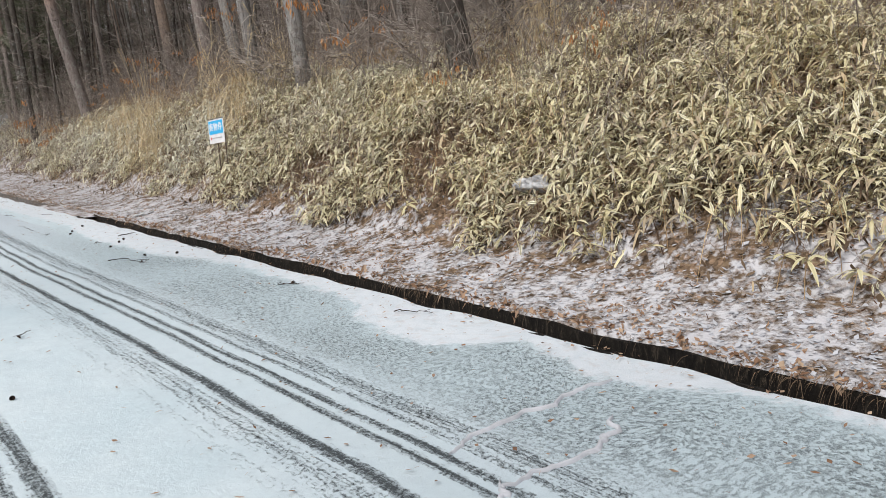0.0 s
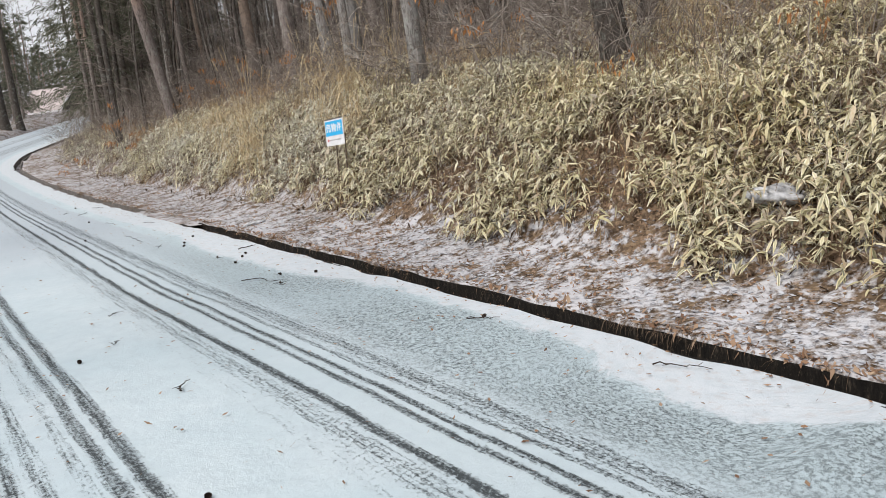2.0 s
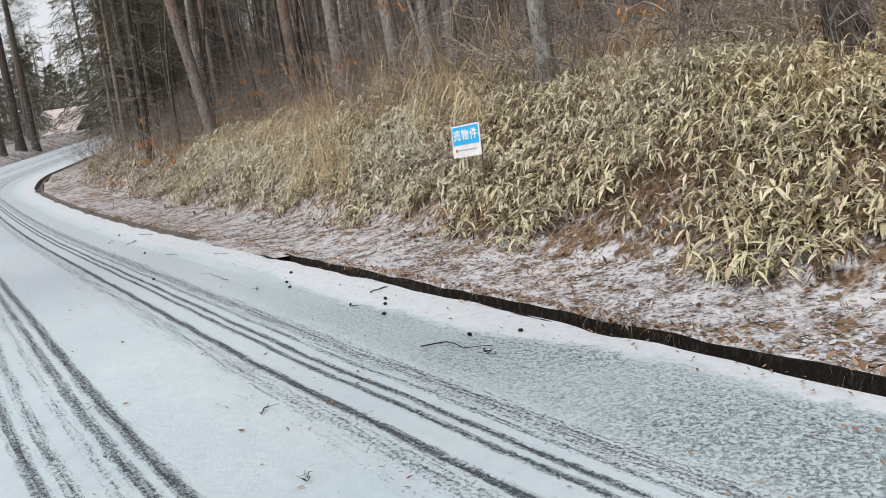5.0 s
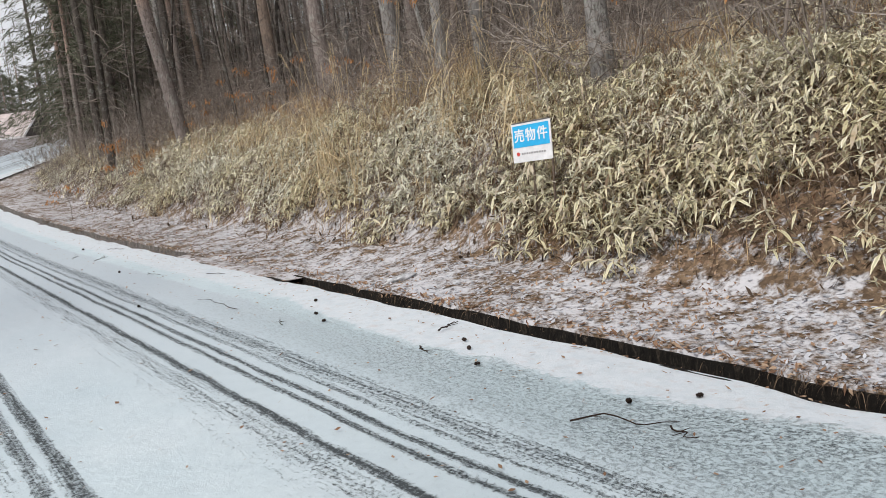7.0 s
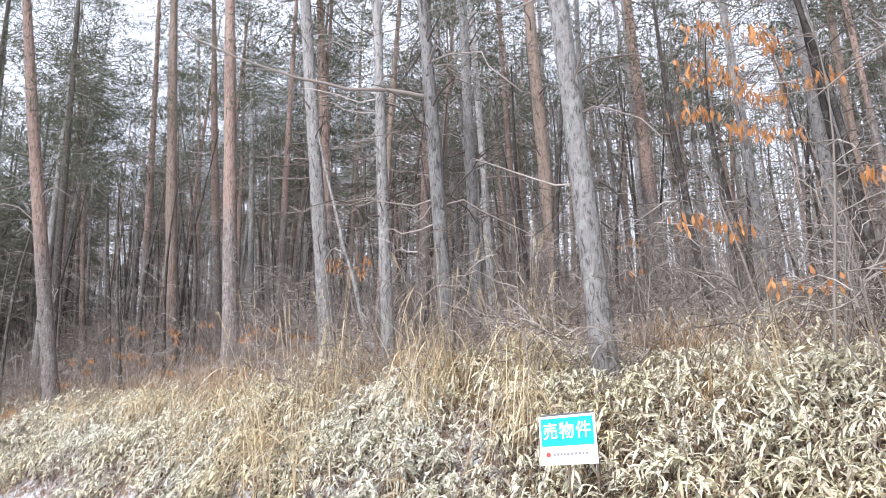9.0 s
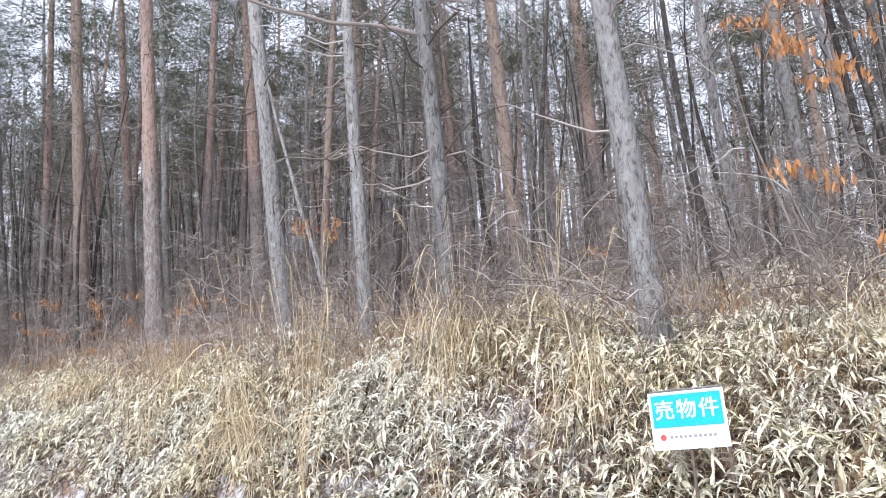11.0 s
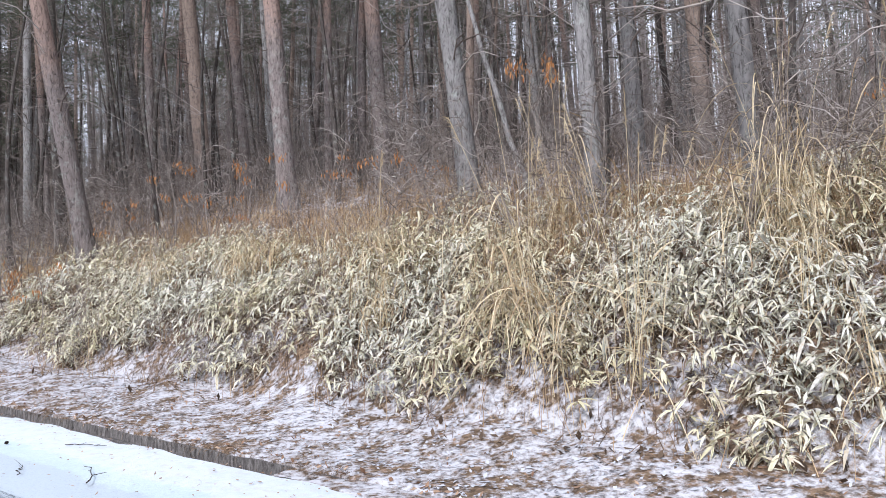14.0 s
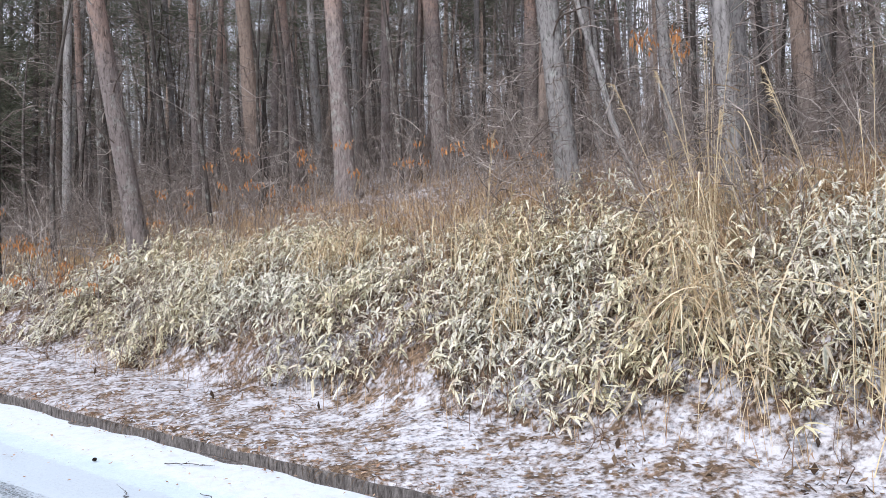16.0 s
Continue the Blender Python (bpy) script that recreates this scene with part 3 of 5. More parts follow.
def sasa_leaves(x, y, z, scale, per, tall):
    """Loose whorls of leaves at all heights of short canes, pointing every way, with withered ones lower down, kept
    apart for a dark colour that paints the shaded gaps.
    """
    n = len(x)
    hgt = rng.uniform(0.25, 1.1, n) * tall * np.clip(1.0 + 0.45 * wave(x, y, 1.9, 22), 0.6, 1.45)
    lean = rng.normal(0, 0.16, (n, 2))
    top = np.stack([x + lean[:, 0], y + lean[:, 1], z + hgt], -1)
    idx = np.repeat(np.arange(n), per)
    m = len(idx)
    face = np.repeat(rng.uniform(0, 6.283, n), per)
    az = face + np.tile(np.linspace(-2.6, 2.6, per), n) + rng.normal(0, 0.22, m)
    uphill, tip = np.repeat(math.atan2(NY, NX) + rng.normal(0, 0.8, n), per), np.repeat(rng.normal(0.5, 0.38, n), per)
    el = 0.16 + tip * np.cos(az - uphill) + rng.normal(0, 0.26, m)
    way = np.stack([np.cos(az) * np.cos(el), np.sin(az) * np.cos(el), np.sin(el)], -1)
    side = unit(np.cross(way, np.array([0, 0, 1.0])) + rng.normal(0, 0.3, (m, 3)))
    L = rng.uniform(0.06, 0.15, m) * np.repeat(scale, per)
    W = L * rng.uniform(0.17, 0.28, m)
    kind = rng.uniform(0, 1, m)
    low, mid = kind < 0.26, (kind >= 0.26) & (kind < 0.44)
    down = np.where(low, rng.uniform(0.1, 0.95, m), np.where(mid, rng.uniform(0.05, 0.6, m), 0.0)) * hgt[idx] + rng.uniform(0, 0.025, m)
    b = top[idx] - np.stack([lean[idx, 0] * down / hgt[idx], lean[idx, 1] * down / hgt[idx], down], -1)
    droop = np.where(low, rng.uniform(0.3, 1.1, m), rng.uniform(0.08, 0.78, m))
    g = ~low
    leaves = strips(b[g], way[g], side[g], L[g], W[g], droop[g], 3 if per == 9 else 2)
    old = strips(b[low], way[low], side[low], L[low], W[low], droop[low], 2)
    base = np.stack([x, y, z], -1)
    canes = strips(base, unit(top - base + 1e-4), unit(np.stack([rng.normal(0, 1, n), rng.normal(0, 1, n), np.zeros(n)], -1)), hgt, np.full(n, 0.006), np.zeros(n), 1, "blade")
    return leaves, canes, old


def cover(s, q, x, y):
    c = np.clip((q - sasa_foot(s)) / 0.25, 0, 1) * (np.hypot(x - 0.27, y - 9.3) > 0.14) * (np.hypot(x + 5.05, y - 14.7) > 0.12) * np.clip(0.95 + 0.8 * wave(x, y, 1.5, 21) + 0.35 * wave(x, y, 4.5, 23), 0.15, 1)
    deep = np.interp(q, [0, 4.5, 8, 14, 22], [1, 1, 0.7, 0.4, 0.0])
    shallow = np.interp(q, [0, 3.6, 5.0, 6.5], [1, 1, 0.25, 0.0])
    f = np.clip((s - 15.5) / 3, 0, 1)
    return c * (deep * (1 - f) + shallow * f)


sets = [on_bank(44000, 1.0, 32, 0.9, 5.2, cover), on_bank(25000, 0, 36, 5.0, 20, cover), on_bank(8000, 30, 62, 0.9, 7, cover)]
leafs, canes, olds = [], [], []
for k, (x, y, z, s, q) in enumerate(sets):
    a, c, o = sasa_leaves(x, y, z - 0.02, np.full(len(x), (1.0, 1.15, 1.7)[k]) * rng.uniform(0.75, 1.25, len(x)), (9, 8, 7)[k], np.interp(q, [1, 2, 4], [0.22, 0.36, 0.46]) * (1 + 0.5 * np.exp(-((x + 5.0) ** 2 + (y - 14.6) ** 2) / 0.8)))
    leafs.append(a), canes.append(c), olds.append(o)
sasa = tagged(new("dwarf_bamboo", mesh_np("dwarf_bamboo", *joined(leafs)[:2], M_SASA, joined(leafs)[2])), "pale cream-edged dwarf bamboo thicket dusted with snow", "dwarf bamboo", kind="stuff")
part("withered_leaves", mesh_np("withered_leaves", *joined(olds)[:2], M_WITHER_SHADE), sasa, "withered lower leaves, dark brown painting the shade in the thicket", kind="stuff")
part("canes", mesh_np("canes", *joined(canes)[:2], M_WITHER_SHADE), sasa, "thin brown canes", kind="stuff")

# ---- dry litter on the verge and in the drain ----
def litter_at(n, s0, s1, q0, q1, keep, size, tilt=0.25):
    x, y, z, s, q = on_bank(n, s0, s1, q0, q1, keep)
    m = len(x)
    az, el = rng.uniform(0, 6.283, m), rng.normal(tilt, 0.13 + tilt, m)
    way = np.stack([np.cos(az) * np.cos(el), np.sin(az) * np.cos(el), np.sin(el)], -1)
    side = unit(np.cross(way, np.array([0, 0, 1.0])) + rng.normal(0, 0.3, (m, 3)))
    L = rng.uniform(0.5, 1.2, m) * size
    return strips(np.stack([x, y, z + 0.008], -1), way, side, L, L * rng.uniform(0.35, 0.8, m), rng.uniform(-0.3, 0.4, m), 2, "broad")


def clumpy(s, q, x, y):
    return np.clip(0.42 + 0.75 * wave(x, y, 2.4, 31), 0.05, 1) * np.interp(s, [12, 17], [1, 0.22])


tagged(new("fallen_leaves", mesh_np("fallen_leaves", *joined([litter_at(30000, 0.5, 32, 0.0, 2.3, clumpy, 0.044), litter_at(5000, 1, 34, 2.0, 7, None, 0.08), litter_at(3800, 0, 34, -0.07, 0.12, lambda s, q, x, y: np.interp(s, [14, 18], [1, 0.3]), 0.06)])[:2], M_LITTER)),
       "scattered brown and tan fallen leaves on the snowy verge", "leaf litter", kind="stuff")
tagged(new("snowy_leaves", mesh_np("snowy_leaves", *litter_at(22000, 0.5, 34, 0.0, 2.2, lambda s, q, x, y: np.clip(0.7 - 0.6 * wave(x, y, 2.4, 31), 0.1, 1) * np.interp(s, [12, 17], [1, 0.6]), 0.055, 0.05)[:2], M_SNOWY)),
       "fallen leaves capped with thin white snow", "leaf litter", kind="stuff")

# ---- dry grass on the bank and at its crest ----
def blades(x, y, z, L, lean, width, droop, k=4):
    n = len(x)
    az = rng.uniform(0, 6.283, n)
    el = np.pi / 2 - abs(rng.normal(0, lean, n))
    way = np.stack([np.cos(az) * np.cos(el), np.sin(az) * np.cos(el), np.sin(el)], -1)
    side = unit(np.stack([-np.sin(az), np.cos(az), np.zeros(n)], -1) + rng.normal(0, 0.4, (n, 3)))
    return strips(np.stack([x, y, z], -1), way, side, L, np.full(n, width), droop, k, "blade")


def russet(s, q, x, y):
    return np.clip(wave(x, y, 0.8, 41) * 1.0 + np.interp(s, [8, 16, 20, 40], [-0.3, 0.1, 0.7, 0.9]) + np.interp(q, [2.4, 3.8, 4.6], [-0.5, -0.1, 0.3]), 0.04, 1)


x, y, z, s, q = on_bank(24000, 0, 48, 3.0, 10, russet)
low = blades(x, y, z, rng.uniform(0.35, 1.15, len(x)), 0.5, 0.007, rng.uniform(0.1, 0.6, len(x)))
x, y, z, s, q = on_bank(3600, 0, 30, 1.2, 5.5)
thin = blades(x, y, z, rng.uniform(0.25, 0.85, len(x)), 0.45, 0.006, rng.uniform(0.1, 0.6, len(x)))
x, y, z, s, q = on_bank(9000, 0, 36, -0.06, 0.10, lambda s, q, x, y: np.clip(0.1 + 0.9 * wave(s, q, 2.2, 44), 0.03, 1))
n = len(x)
tip = rng.normal(0, 0.5, n)
w = unit(np.stack([-NX + tip * DX, -NY + tip * DY, rng.uniform(-0.1, 0.9, n)], -1))
lip = strips(np.stack([x, y, np.maximum(z, along(s, GUT + q)[2] + 0.0) + 0.01], -1), w, unit(np.cross(w, rng.normal(0, 1, (n, 3)))), rng.uniform(0.03, 0.12, n), np.full(n, 0.005), rng.uniform(0.7, 1.9, n), 3, "blade")
x, y, z, s, q = on_bank(2200, 0.5, 34, -0.02, 0.06, lambda s, q, x, y: np.clip(0.45 + 0.9 * wave(s, q, 3.1, 46), 0.05, 1) * np.interp(s, [15, 20], [1, 0.25]))
n = len(x)
tip = rng.normal(0, 1.6, n)
w = unit(np.stack([-NX + tip * DX, -NY + tip * DY, rng.uniform(-0.2, 0.6, n)], -1))
Lf = rng.uniform(0.025, 0.06, n)
curl = strips(np.stack([x, y, along(s, GUT + q)[2] + rng.uniform(0.0, 0.035, n)], -1), w, unit(np.cross(w, rng.normal(0, 1, (n, 3)))), Lf, Lf * rng.uniform(0.3, 0.6, n), rng.uniform(0.2, 1.4, n), 2, "broad")
x, y, z, s, q = on_bank(15000, 15, 46, 3.3, 7.0, lambda s, q, x, y: np.clip(0.5 + 0.8 * wave(x, y, 1.3, 45), 0.03, 1))
crest = blades(x, y, z, rng.uniform(0.4, 1.15, len(x)), 0.5, 0.008, rng.uniform(0.2, 0.9, len(x)))
x, y, z, s, q = on_bank(24000, 11, 46, 2.2, 7.5, lambda s, q, x, y: np.clip(0.36 + 0.9 * wave(x, y, 1.1, 47) + np.interp(q, [2.6, 3.4, 4.2, 5, 7.5], [-0.9, -0.5, 0.1, 0.25, -0.2]), 0.01, 1))
bent = blades(x, y, z, rng.uniform(0.35, 0.95, len(x)), 0.55, 0.010, rng.uniform(0.4, 1.3, len(x)), 6)
x, y, z, s, q = on_bank(9000, 0, 22, 1.3, 9, lambda s, q, x, y: np.clip(-0.05 + 1.1 * wave(x, y, 1.0, 48), 0.04, 1))
among = blades(x, y, z, rng.uniform(0.35, 1.15, len(x)), 0.5, 0.008, rng.uniform(0.3, 1.1, len(x)), 5)
n = 330
ts, tq = rng.uniform(9, 48, n), 3.6 + 3.8 * rng.uniform(0, 1, n) ** 1.2
k = rng.uniform(0, 1, n) < np.interp(ts, [9, 13, 20, 48], [0.35, 0.8, 1, 1])
ts, tq = ts[k], tq[k]
per = 95
i = np.repeat(np.arange(len(ts)), per)
tall_ = rng.uniform(0.55, 1.15, len(ts))[i]
x, y, _ = along(ts[i] + rng.normal(0, 0.22, len(i)), GUT + tq[i] + rng.normal(0, 0.22, len(i)))
tuss = blades(x, y, height(x, y), tall_ * rng.uniform(0.5, 1.1, len(i)), 0.5, 0.009, rng.uniform(0.4, 1.5, len(i)), 5)
tagged(new("grass_tussocks", mesh_np("grass_tussocks", *tuss[:2], M_RUST)), "arching tan and rust grass tussocks along the crest", "dry grass", kind="stuff")
tagged(new("bent_grass", mesh_np("bent_grass", *joined([bent, among])[:2], M_TAN)), "bent tan grass arching over the crest and the bamboo", "dry grass", kind="stuff")
tagged(new("dry_grass", mesh_np("dry_grass", *joined([low, thin, crest])[:2], M_DRY)), "withered russet grass along the bank and its crest", "dry grass", kind="stuff")
tagged(new("lip_leaves", mesh_np("lip_leaves", *curl[:2], M_LITTER)), "brown leaves curling over the edge of the drain", "leaf litter", kind="stuff")
tagged(new("drain_grass", mesh_np("drain_grass", *lip[:2], M_WITHER_SHADE)), "dead brown grass hanging over the drain", "dry grass", kind="stuff")


def pampas(x, y, tall, spread, n, plumes, seed, lean=(0.0, 0.0), arch=1.0):
    """A tuft of tall straw: stiff stems leaning together, long leaves that arch over and hang, feathery seed heads."""
    r = np.random.default_rng(seed)
    z = ground_z(x, y)
    thing = tagged(new("pampas_grass"), "tall dry straw-coloured pampas grass tuft, arching over", "grass tuft", "pampas tufts on the bank")
    thing.location = (x, y, z)
    n1 = n // 3
    az = r.uniform(0, 6.283, n1)
    bx, by = r.normal(0, spread * 0.36, n1), r.normal(0, spread * 0.36, n1)
    off = abs(r.normal(0.10, 0.16, n1))
    way = unit(np.stack([np.cos(az) * np.sin(off) + lean[0], np.sin(az) * np.sin(off) + lean[1], np.cos(off)], -1))
    L = r.uniform(0.35, 1.0, n1) * tall
    base = np.stack([bx, by, np.full(n1, -0.05)], -1)
    drop = r.uniform(0.0, 0.35, n1) * arch
    v1, f1, u1 = strips(base, way, unit(np.cross(way, r.normal(0, 1, (n1, 3)))), L, r.uniform(0.005, 0.010, n1), drop, 5, "blade")
    n2 = int(n * 1.3)
    i = r.integers(0, n1, n2)
    t = r.uniform(0.15, 0.98, n2)
    b2 = base[i] + way[i] * (L[i] * t)[:, None]
    b2[:, 2] -= drop[i] * L[i] * t ** 2
    a2 = r.uniform(0, 6.283, n2)
    e2 = r.uniform(0.0, 0.95, n2)
    w2 = unit(np.stack([np.cos(a2) * np.cos(e2) + lean[0], np.sin(a2) * np.cos(e2) + lean[1], np.sin(e2)], -1))
    v2, f2, u2 = strips(b2, w2, unit(np.stack([-np.sin(a2), np.cos(a2), 0 * a2], -1) + r.normal(0, 0.35, (n2, 3))), r.uniform(0.2, 0.55, n2) * tall, r.uniform(0.005, 0.016, n2), r.uniform(0.7, 2.4, n2) * arch, 7, "blade")
    v, f, u = joined([(v1, f1, u1), (v2, f2, u2)])
    part("blades", mesh_np("blades", v, f, M_STRAW), thing, kind="stuff")
    for k in range(plumes):
        a, e = r.uniform(0, 6.283), r.uniform(0.08, 0.35)
        h = tall * r.uniform(1.0, 1.3)
        t = np.linspace(0, 1, 7)
        path = np.stack([(np.cos(a) * np.sin(e) + lean[0] * 0.6) * h * t ** 1.3, (np.sin(a) * np.sin(e) + lean[1] * 0.6) * h * t ** 1.3, h * t * np.cos(e)], -1)[None]
        sv, sf, _ = tubes(path, np.linspace(0.004, 0.002, 7)[None], 4)
        stalk = part("stalk", mesh_np("stalk", sv, sf, M_STRAW), thing)
        m = 40
        tip = path[0, -1]
        b = path[0, -2] + (tip - path[0, -2]) * r.uniform(0.3, 1, m)[:, None]
        w = unit(unit(tip - path[0, -2])[None] + r.normal(0, 0.14, (m, 3)) + np.array([0.3 * np.cos(a), 0.3 * np.sin(a), -0.1]))
        pv, pf, _ = strips(b, w, unit(r.normal(0, 1, (m, 3))), r.uniform(0.05, 0.13, m), np.full(m, 0.005), np.full(m, 0.5), 2, "blade")
        part("plume", mesh_np("plume", pv, pf, M_STRAW), stalk, "faded feathery plume")
    return thing


UP = (0.06, 0.28)                 # leaning uphill, away from the road
for k, (px, py, tall, spread, n, plumes, lean, arch) in enumerate((
        (-5.45, 19.0, 1.8, 0.7, 340, 6, (-0.1, 0.0), 1.0), (-8.05, 19.6, 1.8, 0.6, 170, 5, (-0.14, 0.0), 0.95), (-8.0, 18.85, 1.2, 0.22, 40, 0, UP, 0.8), (-6.3, 16.85, 1.2, 0.22, 40, 1, UP, 0.8), (-6.0, 17.8, 1.4, 0.3, 90, 1, UP, 0.9),
        (-9.2, 22.9, 1.25, 0.9, 180, 2, (0, 0), 1.1), (1.0, 15.5, 1.9, 0.5, 190, 2, (0, 0), 0.8), (-7.5, 18.3, 2.0, 0.4, 36, 8, (0.12, 0.0), 0.4), (-4.4, 18.4, 1.8, 0.6, 110, 6, (0, 0), 0.9), (-10.9, 24.8, 1.15, 0.9, 260, 1, (0, 0), 1.1),
        (-12.4, 26.2, 1.1, 0.9, 260, 0, (0, 0), 1.1), (-2.6, 15.4, 1.3, 0.35, 90, 1, (0, 0), 0.8), (-1.2, 12.9, 1.0, 0.3, 80, 0, (0, 0), 0.8), (-5.0, 16.6, 1.5, 0.5, 150, 3, (0, 0), 0.9), (2.6, 13.4, 1.3, 0.4, 100, 1, (0, 0), 0.8), (0.2, 11.2, 0.9, 0.3, 70, 0, (0, 0), 0.8),
        (-9.3, 21.4, 1.1, 0.6, 110, 1, (0, 0), 1.1), (-7.0, 21.3, 1.9, 0.6, 120, 5, (0, 0), 0.9))):
    pampas(px, py, tall * 1.1, spread, n, plumes, 100 + k, lean, arch)

# ---- trees ----
def trunk_arrays(h, r0, lean, seed, levels=16, sides=10, wob=0.05):
    """A tapered, slightly crooked trunk with root flare. lean: metres of drift (x, y) at the top."""
    r = np.random.default_rng(seed)
    t = np.linspace(0, 1, levels) ** 1.15
    ph = r.uniform(0, 6.28, 4)
    bend = wob * h * 0.1
    path = np.stack([lean[0] * t + bend * np.sin(3.1 * t + ph[0]) * t, lean[1] * t + bend * np.sin(2.7 * t + ph[1]) * t, h * t - 0.15], -1)
    rad = r0 * np.interp(t, [0, 0.02, 0.06, 0.5, 1], [1.45, 1.18, 1.0, 0.72, 0.22]) * (1 + 0.04 * r.normal(0, 1, levels))
    return path, tubes(path[None], rad[None], sides)


def limbs(path, r0, n, lo, hi, length, seed, rise=0.1, twigs=4, thick=1.0):
    """Bare side branches with twigs along a trunk between heights lo and hi."""
    r = np.random.default_rng(seed)
    z = r.uniform(lo, hi, n)
    b = np.stack([np.interp(z, path[:, 2], path[:, k]) for k in range(3)], -1)
    az = r.uniform(0, 6.283, n)
    L = length * r.uniform(0.35, 1.0, n)
    t = np.linspace(0, 1, 5)
    up = r.normal(rise, 0.25, n)
    p = b[:, None] + np.stack([np.cos(az)[:, None] * L[:, None] * t, np.sin(az)[:, None] * L[:, None] * t, L[:, None] * (up[:, None] * t - 0.25 * t ** 2 + 0.1 * np.sin(5 * t + az[:, None]))], -1)
    p[:, 2:, :2] += r.normal(0, 0.06, (n, 3, 2)) * L[:, None, None]
    out = [tubes(p, thick * (0.010 + 0.012 * L / max(length, 1e-3))[:, None] * np.linspace(1, 0.3, 5)[None], 3)]
    if twigs:
        m = n * twigs
        i = np.repeat(np.arange(n), twigs)
        f = r.uniform(0.3, 1.0, m)
        tb = np.stack([[np.interp(ff, t, p[ii, :, c]) for c in range(3)] for ii, ff in zip(i, f)])
        w = unit(np.stack([np.cos(az[i] + r.normal(0, 0.8, m)), np.sin(az[i] + r.normal(0, 0.8, m)), r.normal(0.1, 0.45, m)], -1))
        TL = L[i] * r.uniform(0.2, 0.5, m)
        tp = tb[:, None] + w[:, None] * (TL[:, None] * np.linspace(0, 1, 3))[..., None]
        tp[:, 2, 2] -= 0.08 * TL
        out.append(tubes(tp, np.full((m, 1), 0.005) * np.array([[1, 0.8, 0.4]]), 3))
    return joined(out)


def needle_crown(path, lo, hi, spread, n, per, seed):
    """Pine crown: boughs with brushes of needles, gaps between."""
    r = np.random.default_rng(seed)
    z = r.uniform(lo, hi, n)
    b = np.stack([np.interp(z, path[:, 2], path[:, k]) for k in range(3)], -1)
    az = r.uniform(0, 6.283, n)
    L = spread * r.uniform(0.4, 1.0, n) * np.interp(z, [lo, (lo + hi) / 2, hi], [0.8, 1.0, 0.35])
    i = np.repeat(np.arange(n), per)
    m = len(i)
    f = r.uniform(0.35, 1.05, m)
    pos = b[i] + np.stack([np.cos(az[i]) * L[i] * f, np.sin(az[i]) * L[i] * f, L[i] * 0.15 * f], -1) + r.normal(0, 0.28, (m, 3)) * np.array([1, 1, 0.45])
    w = unit(r.normal(0, 1, (m, 3)) + np.stack([np.cos(az[i]), np.sin(az[i]), np.full(m, 0.5)], -1))
    v, fc, u = strips(pos, w, unit(np.cross(w, r.normal(0, 1, (m, 3)))), r.uniform(0.16, 0.40, m), r.uniform(0.014, 0.040, m), np.full(m, 0.15), 1, "blade")
    return v, fc, u


def pine(x, y, h, r0, lean, mat, seed, label, crown_lo=0.44, dead=16, dead_lo=2.5, reach=1.8, boughs=36, group="trees of the wood", category="pine tree"):
    thing = tagged(new("pine_tree"), label, category, group)
    thing.location = (x, y, ground_z(x, y))
    path, tr = trunk_arrays(h, r0, lean, seed)
    part("trunk", mesh_np("trunk", *tr[:2], mat, tr[2], True), thing)
    b = limbs(path, r0, dead, dead_lo, h * 0.8, reach, seed + 1)
    part("deadwood", mesh_np("deadwood", *b[:2], M_TWIG), thing, "bare dead side branches", kind="stuff")
    c = needle_crown(path, h * crown_lo, h * 0.98, 2.9, boughs, 74, seed + 2)
    part("crown", mesh_np("crown", *c[:2], M_NEEDLE), thing, "sparse dark green needle crown", kind="stuff")
    return thing


